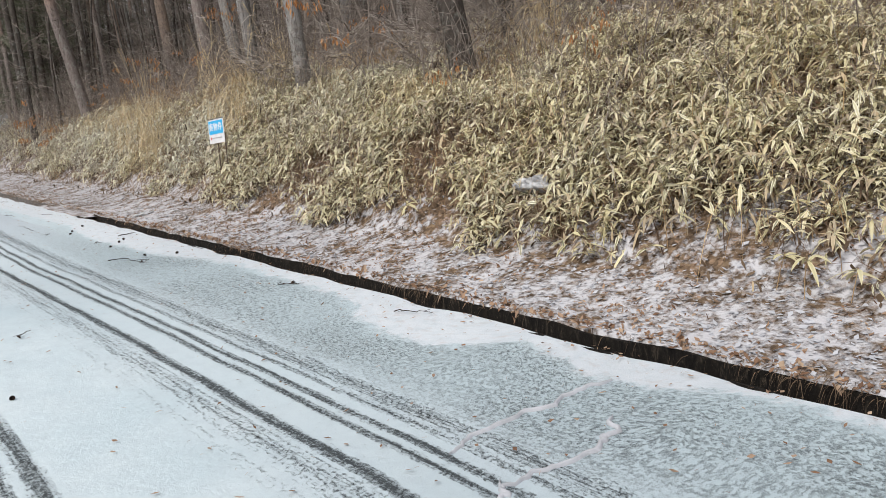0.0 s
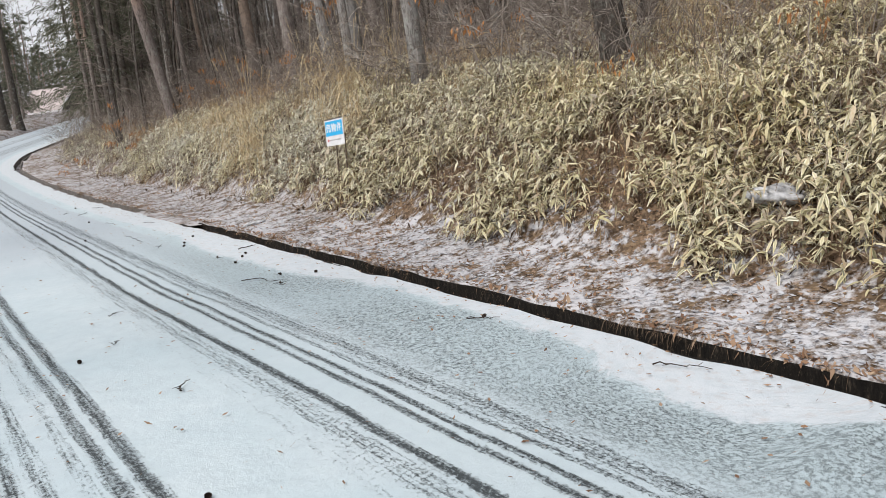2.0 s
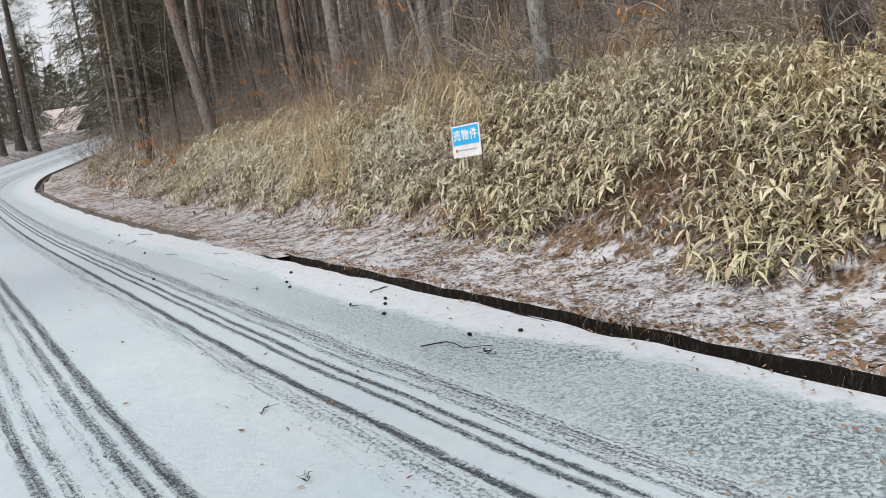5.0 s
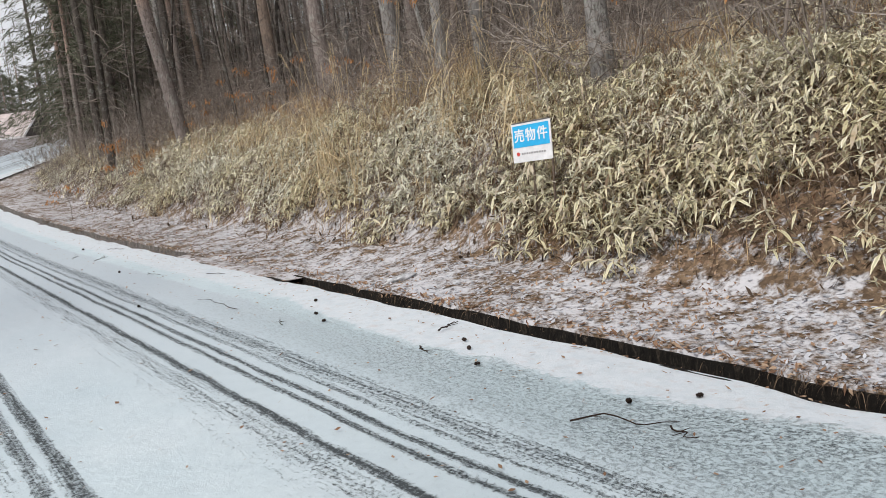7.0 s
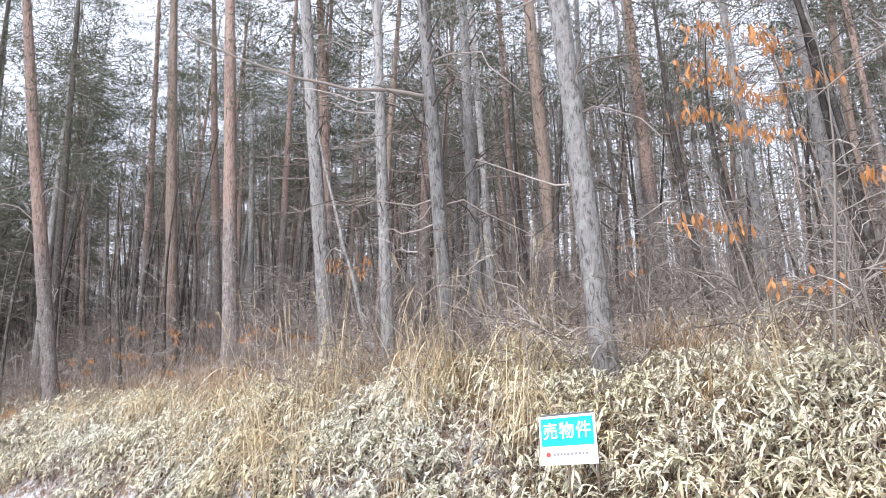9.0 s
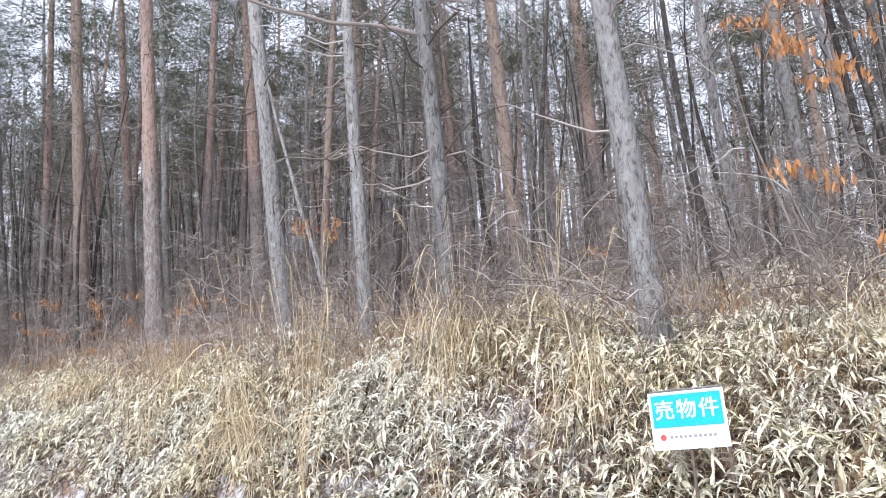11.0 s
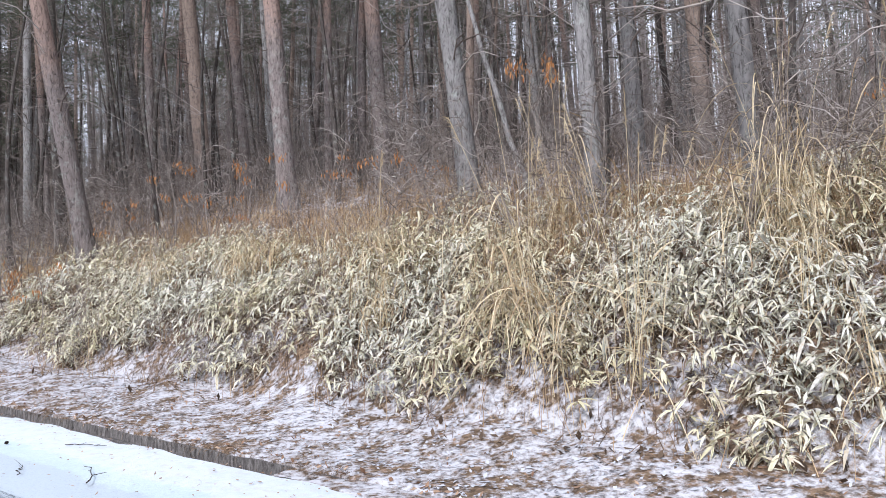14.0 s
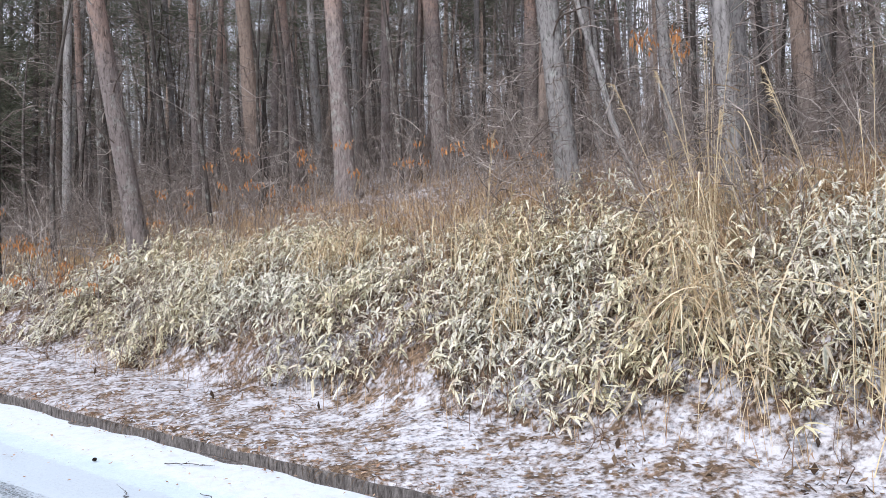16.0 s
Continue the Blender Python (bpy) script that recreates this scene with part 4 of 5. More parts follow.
DIM = "dark larch trunk deep in the wood's corner"
GREY, RED, TAN = "grey lichen-spotted larch trunk leaning over the bank", "red pine with grey foot and reddish upper trunk", "tan smooth-barked pine trunk in the wood"
for k, (x, y, h, r0, lean, mat, lab, dead) in enumerate((
        (-14.75, 30.2, 19, 0.215, (-2.6, -0.9), M_PINE, RED, 8), (-12.6, 33.7, 20, 0.215, (-0.9, -0.3), M_PALE, TAN, 10), (-10.4, 31.75, 20, 0.25, (-0.9, -0.3), M_PINE, RED, 14),
        (-7.25, 24.95, 18, 0.19, (-1.3, 0.2), M_LARCH, GREY, 18), (-6.1, 22.2, 17, 0.125, (-0.5, 0.0), M_LARCH, GREY, 22), (-5.3, 19.65, 16, 0.125, (-0.7, 0.1), M_LARCH, GREY, 18),
        (-1.5, 26.9, 18, 0.2, (-0.6, -0.2), M_PALE, TAN, 12), (-3.7, 17.25, 15, 0.16, (-0.75, 0.1), M_LARCH, GREY, 12), (-4.1, 37.2, 20, 0.24, (0.9, 0.2), M_PINE, RED, 12),
        (-3.85, 25.4, 18, 0.15, (-0.3, 0.1), M_LARCH, GREY, 18), (3.65, 32.2, 19, 0.27, (-0.5, -0.1), M_PINE, RED, 12), (-7.55, 34.5, 19, 0.25, (-0.6, 0.0), M_PINE, RED, 10),
        (-0.35, 14.2, 15, 0.225, (-1.8, 0.3), M_DARK, "dark larch trunk leaning out of the bamboo", 6), (2.6, 24.0, 17, 0.13, (-0.6, 0.0), M_LARCH, GREY, 14), (4.0, 23.2, 17, 0.17, (-0.7, 0.0), M_LARCH, GREY, 12),
        (7.8, 23.5, 17, 0.2, (-0.6, 0.0), M_PALE, TAN, 10), (-11.6, 36.5, 19, 0.17, (-1.0, -0.5), M_PINE, RED, 12),
        (-16.4, 34.0, 19, 0.15, (-0.5, 0), M_DARK, DIM, 12), (-20.5, 36.0, 18, 0.15, (-0.7, 0), M_DARK, DIM, 10),
        (-18.6, 32.8, 18, 0.13, (0.2, 0), M_DARK, DIM, 12), (-21.5, 39.5, 20, 0.17, (-0.3, 0), M_DARK, DIM, 12), (-18.6, 38.3, 19, 0.14, (0.4, 0), M_LARCH, GREY, 12), (-14.6, 37.5, 20, 0.15, (-0.3, 0), M_PINE, RED, 12))):
    pine(x, y, h, r0, lean, mat, 300 + 7 * k, lab, 0.36 if x < -10 else 0.44, dead * 2 + 12, boughs=50 if x < -10 else 34, category="larch tree" if mat in (M_LARCH, M_DARK) else "pine tree")

# a few masters, copied through the wood
masters = []
for k, (mat, h, r0) in enumerate(((M_PINE, 18, 0.13), (M_LARCH, 16, 0.09), (M_LARCH, 18, 0.14), (M_LARCH, 14, 0.065), (M_PALE, 17, 0.12), (M_LARCH, 13, 0.055), (M_PINE, 15, 0.085))):
    mx, my, _ = along(26 + 3 * k, GUT + 17 + 2 * k)
    masters.append(pine(float(mx), float(my), h, r0, (rng.uniform(-0.8, 0.3), rng.uniform(-0.4, 0.4)), mat, 600 + 11 * k, "slender pine trunk deep in the dim winter wood", crown_lo=0.42, dead=40, dead_lo=0.8, reach=1.9))
taken = [(-15.3, 30.1), (-12.6, 33.7), (-10.4, 31.75), (-18.6, 32.8), (-21.5, 39.5), (-18.6, 38.3), (-14.6, 37.5), (-7.45, 25), (-6.1, 22.2), (-5.3, 19.65), (-1.5, 26.9), (-3.7, 17.2), (-0.35, 14.2)]
count = 0
for k in range(3000):
    s = rng.uniform(-12, 96)
    q = np.interp(s, [33, 34, 60, 96], [9, 7, 7, 10]) + 34 * rng.uniform(0, 1) ** 1.1
    x, y, _ = along(s, GUT + q)
    x, y = float(x), float(y)
    if any((x - a) ** 2 + (y - b) ** 2 < 1.15 ** 2 for a, b in taken):
        continue
    taken.append((x, y))
    copy_thing(masters[k % len(masters)], pose(x, y, ground_z(x, y), rng.normal(0, 2.2), rng.normal(-1.0, 2.2), rng.uniform(0, 360)))
    count += 1
    if count >= 255:
        break
# a sparser row on the other side of the road, where it bends
for s, v in ((33, -14), (25, -13), (16, -12), (8, -13), (0, -11), (-8, -10), (80, -9), (86, -6), (74, -14), (52, -16), (44, -18)):
    x, y, _ = along(s, v)
    copy_thing(masters[int(rng.integers(0, 5))], pose(float(x), float(y), ground_z(x, y), 0, rng.normal(0, 1), rng.uniform(0, 360)))

# ---- undergrowth ----
def brush(n, s0, s1, q0, q1, tall, width, keep=None):
    x, y, z, s, q = on_bank(n, s0, s1, q0, q1, keep)
    m = len(x)
    h = tall * rng.uniform(0.4, 1.0, m)
    az, e = rng.uniform(0, 6.283, m), abs(rng.normal(0, 0.55, m))
    way = np.stack([np.cos(az) * np.sin(e), np.sin(az) * np.sin(e), np.cos(e)], -1)
    t = np.linspace(0, 1, 4)
    p = np.stack([x, y, z], -1)[:, None] + way[:, None] * (h[:, None] * t)[..., None]
    p[:, 1:, :] += rng.normal(0, 0.075, (m, 3, 3)) * h[:, None, None]
    main = tubes(p, (width * rng.uniform(0.6, 1.3, m))[:, None] * np.linspace(1, 0.35, 4)[None], 3)
    k = 5
    i = np.repeat(np.arange(m), k)
    f = rng.uniform(0.25, 0.95, m * k)
    c = np.clip((f * 3).astype(int), 0, 2)
    fr = (f * 3 - c)[:, None]
    b = p[i, c] * (1 - fr) + p[i, c + 1] * fr
    a2 = rng.uniform(0, 6.283, m * k)
    e2 = rng.uniform(0.3, 1.7, m * k)
    w = np.stack([np.cos(a2) * np.sin(e2), np.sin(a2) * np.sin(e2), np.cos(e2)], -1)
    tw = strips(b, w, unit(np.cross(w, rng.normal(0, 1, (m * k, 3)))), h[i] * rng.uniform(0.15, 0.5, m * k), np.full(m * k, width * 0.8), rng.normal(0, 0.25, m * k), 2, "blade")
    return joined([main, tw])


parts_ = [brush(2400, 0, 46, 3.9, 12, 1.7, 0.0065), brush(4200, -4, 64, 9, 28, 3.4, 0.0090), brush(1900, 0, 32, 1.6, 6, 1.25, 0.004), brush(3000, -6, 80, 26, 60, 4.0, 0.016), brush(1500, 32, 62, 1.5, 10, 2.6, 0.009)]
tagged(new("undergrowth", mesh_np("undergrowth", *joined(parts_)[:2], M_TWIG)), "tangled bare grey-brown undergrowth beneath the trees", "undergrowth", kind="stuff")


def weedy(s, q, x, y):
    bare_spot = np.clip(0.1 - 0.9 * (0.8 * wave(x, y, 1.5, 21) + 0.35 * wave(x, y, 4.5, 23)), 0.06, 1)
    return np.maximum(bare_spot, 0.8 * np.exp(-((s - 15.2) ** 2 / 3.2 + (q - 2.6) ** 2 / 1.1)))


tagged(new("dead_weeds", mesh_np("dead_weeds", *brush(9000, 0.5, 34, 1.2, 6.5, 0.55, 0.0045, weedy)[:2], M_WEED)), "tangled dead brown weed stems between the bamboo", "weeds", kind="stuff")
tagged(new("dead_bamboo_leaves", mesh_np("dead_bamboo_leaves", *litter_at(16000, 0.5, 34, 1.0, 6.5, weedy, 0.085, 0.5)[:2], M_WITHER_SHADE)), "curled dead leaves on the ground between the bamboo", "leaf litter", kind="stuff")


def bare_tree(name, label, category, group, h, r0, n, reach, twigs, lo, seed, stems=1):
    """A leafless small tree or shrub: one or several crooked stems, each with its own branches."""
    r = np.random.default_rng(seed)
    thing = tagged(new(name), label, category, group)
    for k in range(stems):
        a = r.uniform(0, 6.283)
        out = (0.45 * h if stems > 1 else 0.06 * h) * r.uniform(0.5, 1)
        path, tr = trunk_arrays(h * r.uniform(0.65, 1.0), r0 * r.uniform(0.7, 1.1), (out * np.cos(a), out * np.sin(a)), seed + 3 * k, 9, 6, 0.6)
        stem = part("stem", mesh_np("stem", *tr[:2], M_TWIG if stems > 1 else M_DARK, tr[2], True), thing)
        q = limbs(path, r0, n, lo * h, h * 0.92, reach, seed + 5 * k + 1, 0.6, twigs, 0.42)
        part("twigwork", mesh_np("twigwork", *q[:2], M_TWIG), stem, kind="stuff")
    return thing


shrubs = [bare_tree("bare_shrub", "leafless many-stemmed shrub at the wood's edge", "shrub", "bare shrubs at the crest", 1.5 + 0.45 * k, 0.011, 7, 0.75, 6, 0.15, 2000 + 31 * k, 4) for k in range(4)]
spots = [(rng.uniform(2, 44), rng.uniform(3.4, 9.5)) for _ in range(84)]
spots += [(float(a[0]), float(b[0]) - GUT) for a, b in (to_road(x, y) for x, y in ((-3.95, 16.9), (-3.3, 17.0), (-3.6, 16.75), (-4.6, 17.3), (-0.6, 13.8), (-0.1, 13.9), (-5.0, 19.3), (-2.4, 15.6), (-1.9, 16.0)))]
for k, (s, q) in enumerate(spots):
    x, y, _ = along(s, GUT + q)
    m = pose(float(x), float(y), ground_z(x, y), 0, 0, rng.uniform(0, 360))
    if k < 4:
        shrubs[k].matrix_basis = m
    else:
        copy_thing(shrubs[k % 4], m)
bare = [bare_tree("bare_tree", "slim leafless tree with a web of dark twigs", "tree", "leafless trees of the wood", 7.5 + 1.5 * k, 0.06 + 0.01 * k, 30, 2.0, 6, 0.12, 2300 + 17 * k) for k in range(3)]
spots = [(rng.uniform(33, 66), rng.uniform(4, 10)) for _ in range(26)] + [(rng.uniform(0, 34), rng.uniform(6, 22)) for _ in range(80)] + [(rng.uniform(34, 62), rng.uniform(8, 24)) for _ in range(50)]
for k, (s, q) in enumerate(spots):
    x, y, _ = along(s, GUT + q)
    m = pose(float(x), float(y), ground_z(x, y), 0, 0, rng.uniform(0, 360))
    if k < 3:
        bare[k].matrix_basis = m
    else:
        copy_thing(bare[k % 3], m)

# far woods closing the view
def far_woods():
    pieces = []
    n = 1400
    s, q = rng.uniform(-60, 170, n), 30 + 92 * rng.uniform(0, 1, n)
    x, y, _ = along(np.clip(s, -60, 100), GUT + q)
    x, y = x + np.maximum(s - 100, 0) * DX, y + np.maximum(s - 100, 0) * DY
    m2 = 900
    s2, v2 = rng.uniform(70, 170, m2), rng.uniform(-60, 60, m2)
    keep = (v2 > 7) | (v2 < -8 - 0.1 * (s2 - 70))
    x2, y2, _ = along(s2[keep], v2[keep])
    x, y = np.concatenate([x, x2]), np.concatenate([y, y2])
    n = len(x)
    z = height(x, y, False)
    h = rng.uniform(14, 22, n)
    t = np.linspace(0, 1, 4)
    p = np.stack([x, y, z - 0.3], -1)[:, None] + np.stack([rng.normal(0, 0.5, n)[:, None] * t, rng.normal(0, 0.5, n)[:, None] * t, h[:, None] * t], -1)
    pieces.append(tubes(p, rng.uniform(0.05, 0.17, n)[:, None] * np.linspace(1, 0.3, 4)[None], 5))
    return joined(pieces), (x, y, z, h)


(fv, ff, fu), (x, y, z, h) = far_woods()
woods = tagged(new("far_woods", mesh_np("far_woods", fv, ff, M_FAR)), "dense distant winter pine wood", "woods", kind="stuff")
per = 52
i = np.repeat(np.arange(len(x)), per)
m = len(i)
f = rng.uniform(0.35, 1.0, m)
rad = 2.2 * np.interp(f, [0.35, 0.6, 1], [0.7, 1, 0.15]) * np.sqrt(rng.uniform(0, 1, m))
a = rng.uniform(0, 6.283, m)
pos = np.stack([x[i] + rad * np.cos(a), y[i] + rad * np.sin(a), z[i] + h[i] * f], -1)
w = unit(rng.normal(0, 1, (m, 3)) * np.array([1, 1, 0.5]))
cv, cf, _ = strips(pos, w, unit(np.cross(w, rng.normal(0, 1, (m, 3)))), rng.uniform(0.4, 1.0, m), rng.uniform(0.05, 0.14, m), np.full(m, 0.2), 1, "blade")
part("needles", mesh_np("needles", cv, cf, M_NEEDLE), woods, "dark green needles", kind="stuff")

# ---- the board on its stakes ----
M_WHITE = mat_plain("weathered_white_board", (0.78, 0.78, 0.80), 0.5, 0.10, 9)
M_BLUE = mat_plain("sky_blue_print", (0.03, 0.42, 0.78), 0.45, 0.06, 14)
M_RED = mat_plain("red_print", (0.62, 0.08, 0.07), 0.5, 0.1)
M_INK = mat_plain("grey_print", (0.30, 0.29, 0.30), 0.5, 0.1)
M_PAINT = mat_plain("white_print", (0.82, 0.84, 0.86), 0.5, 0.05)
M_STEEL = mat_plain("dull_grey_steel", (0.22, 0.21, 0.20), 0.5, 0.2, metal=0.6)
M_WOOD = mat_plain("grey_stake_wood", (0.16, 0.12, 0.09), 0.85, 0.25, 30, bump=0.5)


def sale_board():
    w, h = 0.552, 0.423
    cx, cy, cz = -4.935, 14.83, 1.545
    gz = ground_z(cx, cy)
    thing = tagged(new("sign_board"), "small blue and white for-sale board on two thin stakes among bamboo", "sign")
    turn = Matrix.Translation((cx, cy, gz)) @ Euler((radians(-3), radians(-2.2), radians(-43.5))).to_matrix().to_4x4()
    thing.matrix_basis = turn
    low = cz - gz

    def flat(name, bm, mat, x, z, y, parent=thing, label=""):
        return part(name, bm_mesh(name, bm, mat), parent, label, pose(x, y, z))

    board = flat("board", box(w, 0.012, h, 0.003), M_WHITE, 0, low, 0)
    flat("blue_panel", box(w - 0.045, 0.003, h * 0.56, 0.0008), M_BLUE, 0, h * 0.385, -0.0080, board, "bright sky-blue printed panel")
    flat("top_rail", box(w - 0.03, 0.02, 0.014, 0.003), M_STEEL, 0, h + 0.001, 0.0, board, "dark metal top rail")
    for k, ch in enumerate("\u58f2\u7269\u4ef6"):
        cu = bpy.data.curves.new("letter", "FONT")
        cu.body, cu.size, cu.extrude, cu.offset = ch, 0.150, 0.0015, 0.0022
        cu.align_x, cu.align_y = "CENTER", "CENTER"
        ob = new("letter", cu)
        me = bpy.data.meshes.new_from_object(ob.evaluated_get(bpy.context.evaluated_depsgraph_get()))
        bpy.data.objects.remove(ob)
        me.materials.clear()
        me.materials.append(M_PAINT)
        part("letter", me, board, "white painted character", pose((k - 1) * 0.162, -0.0115, h * 0.662, 90))
    logo = bmesh.new()
    bmesh.ops.create_cone(logo, cap_ends=True, segments=20, radius1=0.022, radius2=0.022, depth=0.003)
    bmesh.ops.rotate(logo, matrix=Euler((radians(90), 0, 0)).to_matrix(), verts=logo.verts)
    flat("logo", logo, M_RED, -0.195, 0.092, -0.0085, board, "small round red mark")
    x = -0.15
    for k, bw in enumerate((0.030, 0.026, 0.030, 0.022, 0.034, 0.030, 0.028, 0.032, 0.026, 0.030)):
        flat("print_bar", box(bw * 0.72, 0.002, 0.020, 0.0005), M_INK, x + bw / 2, 0.082, -0.0082, board, "faded grey lettering")
        x += bw + 0.006
    for sx, lean in ((-0.03, 0.03), (0.225, 0.05)):
        st = box(0.022, 0.018, low + 0.28, 0.003)
        part("stake", bm_mesh("stake", st, M_WOOD), thing, "thin dark stake", pose(sx, 0.016, -0.1, 0, lean * 40))
    return thing


sale_board()

# ---- small things on the road ----
M_CONE = mat_plain("pine_cone_scale", (0.045, 0.028, 0.02), 0.8, 0.3, 60, bump=0.6)


def pine_cone():
    """A small open cone: rings of pointed scales round a core."""
    thing = tagged(new("pine_cone"), "small dark brown pine cone lying on snowy asphalt", "pine cone", "fallen cones on the road")
    bm = bmesh.new()
    bmesh.ops.create_uvsphere(bm, u_segments=8, v_segments=6, radius=0.014)
    bmesh.ops.scale(bm, vec=(1, 1, 1.5), verts=bm.verts)
    part("core", bm_mesh("core", bm, M_CONE), thing)
    n = 42
    k = np.arange(n)
    a, t = k * 2.4, k / n
    z = -0.02 + 0.045 * t
    r = 0.010 * np.sin(np.pi * (0.15 + 0.8 * t))
    base = np.stack([r * np.cos(a), r * np.sin(a), z], -1)
    w = unit(np.stack([np.cos(a), np.sin(a), 0.5 + t], -1))
    v, f, _ = strips(base, w, np.stack([-np.sin(a), np.cos(a), 0 * a], -1), np.full(n, 0.021), np.full(n, 0.014), np.full(n, -0.2), 2, "broad")
    part("scales", mesh_np("scales", v, f, M_CONE), thing, kind="stuff")
    return thing


cone = None
for k, (s, v) in enumerate(((17.2, 2.60), (15.05, 3.63), (15.6, 3.93), (13.1, 3.89), (11.3, 3.62), (9.6, 1.20), (14.7, 3.52), (12.9, 3.76), (11.05, 3.95), (24.2, 3.62), (6.7, 1.26), (8.03, 3.99), (20.2, 3.2), (12.55, 3.55))):
    x, y, z = (float(q) for q in along(s, v))
    m = pose(x, y, z + 0.026, 80 + 20 * math.sin(k), 30 * math.cos(3 * k), 77 * k)
    if cone is None:
        cone = pine_cone()
        cone.matrix_basis = m @ Matrix.Diagonal((0.72, 0.72, 0.72, 1))
    else:
        copy_thing(cone, m)


def fallen_twig(pts, rad, seed, label="thin dark broken twig lying on the snow"):
    """A crooked twig through road places (s, v), with side shoots."""
    r = np.random.default_rng(seed)
    t = np.linspace(0, 1, 10)
    s, v = np.interp(t, np.linspace(0, 1, len(pts)), [p[0] for p in pts]), np.interp(t, np.linspace(0, 1, len(pts)), [p[1] for p in pts])
    x, y, z = along(s + r.normal(0, 0.012, 10), v + r.normal(0, 0.012, 10))
    p = np.stack([x, y, z + 0.02 + rad + r.uniform(0, 0.012, 10)], -1)
    o = p[0].copy()
    thing = tagged(new("twig"), label, "twig", "twigs on the road")
    thing.location = o
    a = tubes((p - o)[None], np.linspace(rad, rad * 0.4, 10)[None], 5)
    part("stem", mesh_np("stem", *a[:2], M_CONE, None, True), thing)
    for k in range(2):
        i = int(r.integers(2, 8))
        d = unit(p[i + 1] - p[i]) * 0.6 + np.array([r.normal(0, 1), r.normal(0, 1), 0.15])
        q = p[i] - o + unit(d)[None] * (np.linspace(0, 1, 4) * r.uniform(0.04, 0.12))[:, None]
        b = tubes(q[None], np.linspace(rad * 0.6, rad * 0.25, 4)[None], 4)
        part("shoot", mesh_np("shoot", *b[:2], M_CONE), thing)


for k, (pts, rad) in enumerate(((((11.35, 3.16), (11.26, 3.37), (11.05, 3.36), (10.92, 3.54)), 0.006), (((13.23, 3.54), (13.03, 3.47)), 0.006), (((13.5, 3.93), (13.57, 4.2)), 0.008),
                                (((22.02, 3.31), (22.3, 3.5), (22.62, 3.59)), 0.006), (((22.8, 3.12), (23.1, 3.3)), 0.004), (((8.27, 1.59), (8.34, 1.60), (8.45, 1.71)), 0.006), (((10.9, 3.44), (10.72, 3.40)), 0.006),
                                (((11.0, 1.7), (11.1, 1.78)), 0.004), (((9.9, 1.51), (9.97, 1.56)), 0.003), (((14.9, 3.2), (15.2, 3.32)), 0.004), (((23.6, 3.9), (23.2, 4.1)), 0.005), (((18.6, 3.9), (18.3, 4.05)), 0.004),
                                (((16.0, 3.2), (16.5, 3.25), (16.9, 3.15)), 0.004), (((8.1, 3.85), (7.9, 4.05)), 0.006), (((6.3, 4.0), (6.0, 4.15)), 0.005), (((19.6, 3.4), (19.2, 3.5)), 0.004))):
    fallen_twig(pts, rad, 700 + k)


def snow_ridge(pts, width, seed):
    """Snow lodged along a crack in the asphalt."""
    r = np.random.default_rng(seed)
    n = 40
    t = np.linspace(0, 1, n)
    s, v = np.interp(t, np.linspace(0, 1, len(pts)), [p[0] for p in pts]), np.interp(t, np.linspace(0, 1, len(pts)), [p[1] for p in pts])
    s, v = s + np.convolve(r.normal(0, 0.035, n), np.ones(4) / 4, "same"), v + np.convolve(r.normal(0, 0.02, n), np.ones(4) / 4, "same")
    ds, dv = np.gradient(s), np.gradient(v)
    ln = np.hypot(ds, dv) + 1e-6
    w = width * (0.7 + 0.6 * abs(np.convolve(r.normal(0, 1, n), np.ones(3) / 3, "same"))) * np.clip(np.minimum(t, 1 - t) * 8, 0.2, 1)
    rows = []
    for off, hz in ((-1, -0.004), (-0.6, 0.010), (0, 0.016), (0.6, 0.010), (1, -0.004)):
        x, y, z = along(s - dv / ln * w * off, v + ds / ln * w * off)
        rows.append(np.stack([x, y, z + 0.012 + hz], -1))
    vts = np.stack(rows, 1).reshape(-1, 3)
    i = (np.arange(n - 1)[:, None] * 5 + np.arange(4)[None]).ravel()
    tagged(new("snow_ridge", mesh_np("snow_ridge", vts, np.stack([i, i + 5, i + 6, i + 1], -1), M_SNOWY, None, True)), "thin white ridge of snow along a road crack", "snow", "snow-filled cracks in the road")


snow_ridge(((4.0, 2.66), (4.09, 2.86), (4.10, 3.17), (4.07, 3.55), (4.04, 3.92)), 0.016, 1)
snow_ridge(((3.62, 2.60), (3.56, 2.91), (3.54, 3.18), (3.62, 3.40), (3.72, 3.50)), 0.014, 2)
snow_ridge(((3.66, 2.64), (3.4, 2.45), (3.1, 2.4)), 0.018, 3)

# ---- stones ----
M_STONE = mat_plain("snow_dusted_stone", (0.74, 0.75, 0.78), 0.9, 0.34, 9, bump=1.0)


def stone(x, y, z, size, seed, label):
    bm = bmesh.new()
    bmesh.ops.create_icosphere(bm, subdivisions=3, radius=1)
    for v in bm.verts:
        n = noise.noise(v.co * 1.3 + Vector((seed, 0, 0))) * 0.5 + noise.noise(v.co * 3.2 + Vector((seed, 5, 0))) * 0.22 + noise.noise(v.co * 9) * 0.07
        v.co = Vector((v.co.x * size[0], v.co.y * size[1], v.co.z * size[2])) * (1 + n)
    ob = tagged(new("stone", bm_mesh("stone", bm, M_STONE, True)), label, "stone", "stones on the bank")
    ob.matrix_basis = pose(x, y, z, 0, 10, 40 * seed)


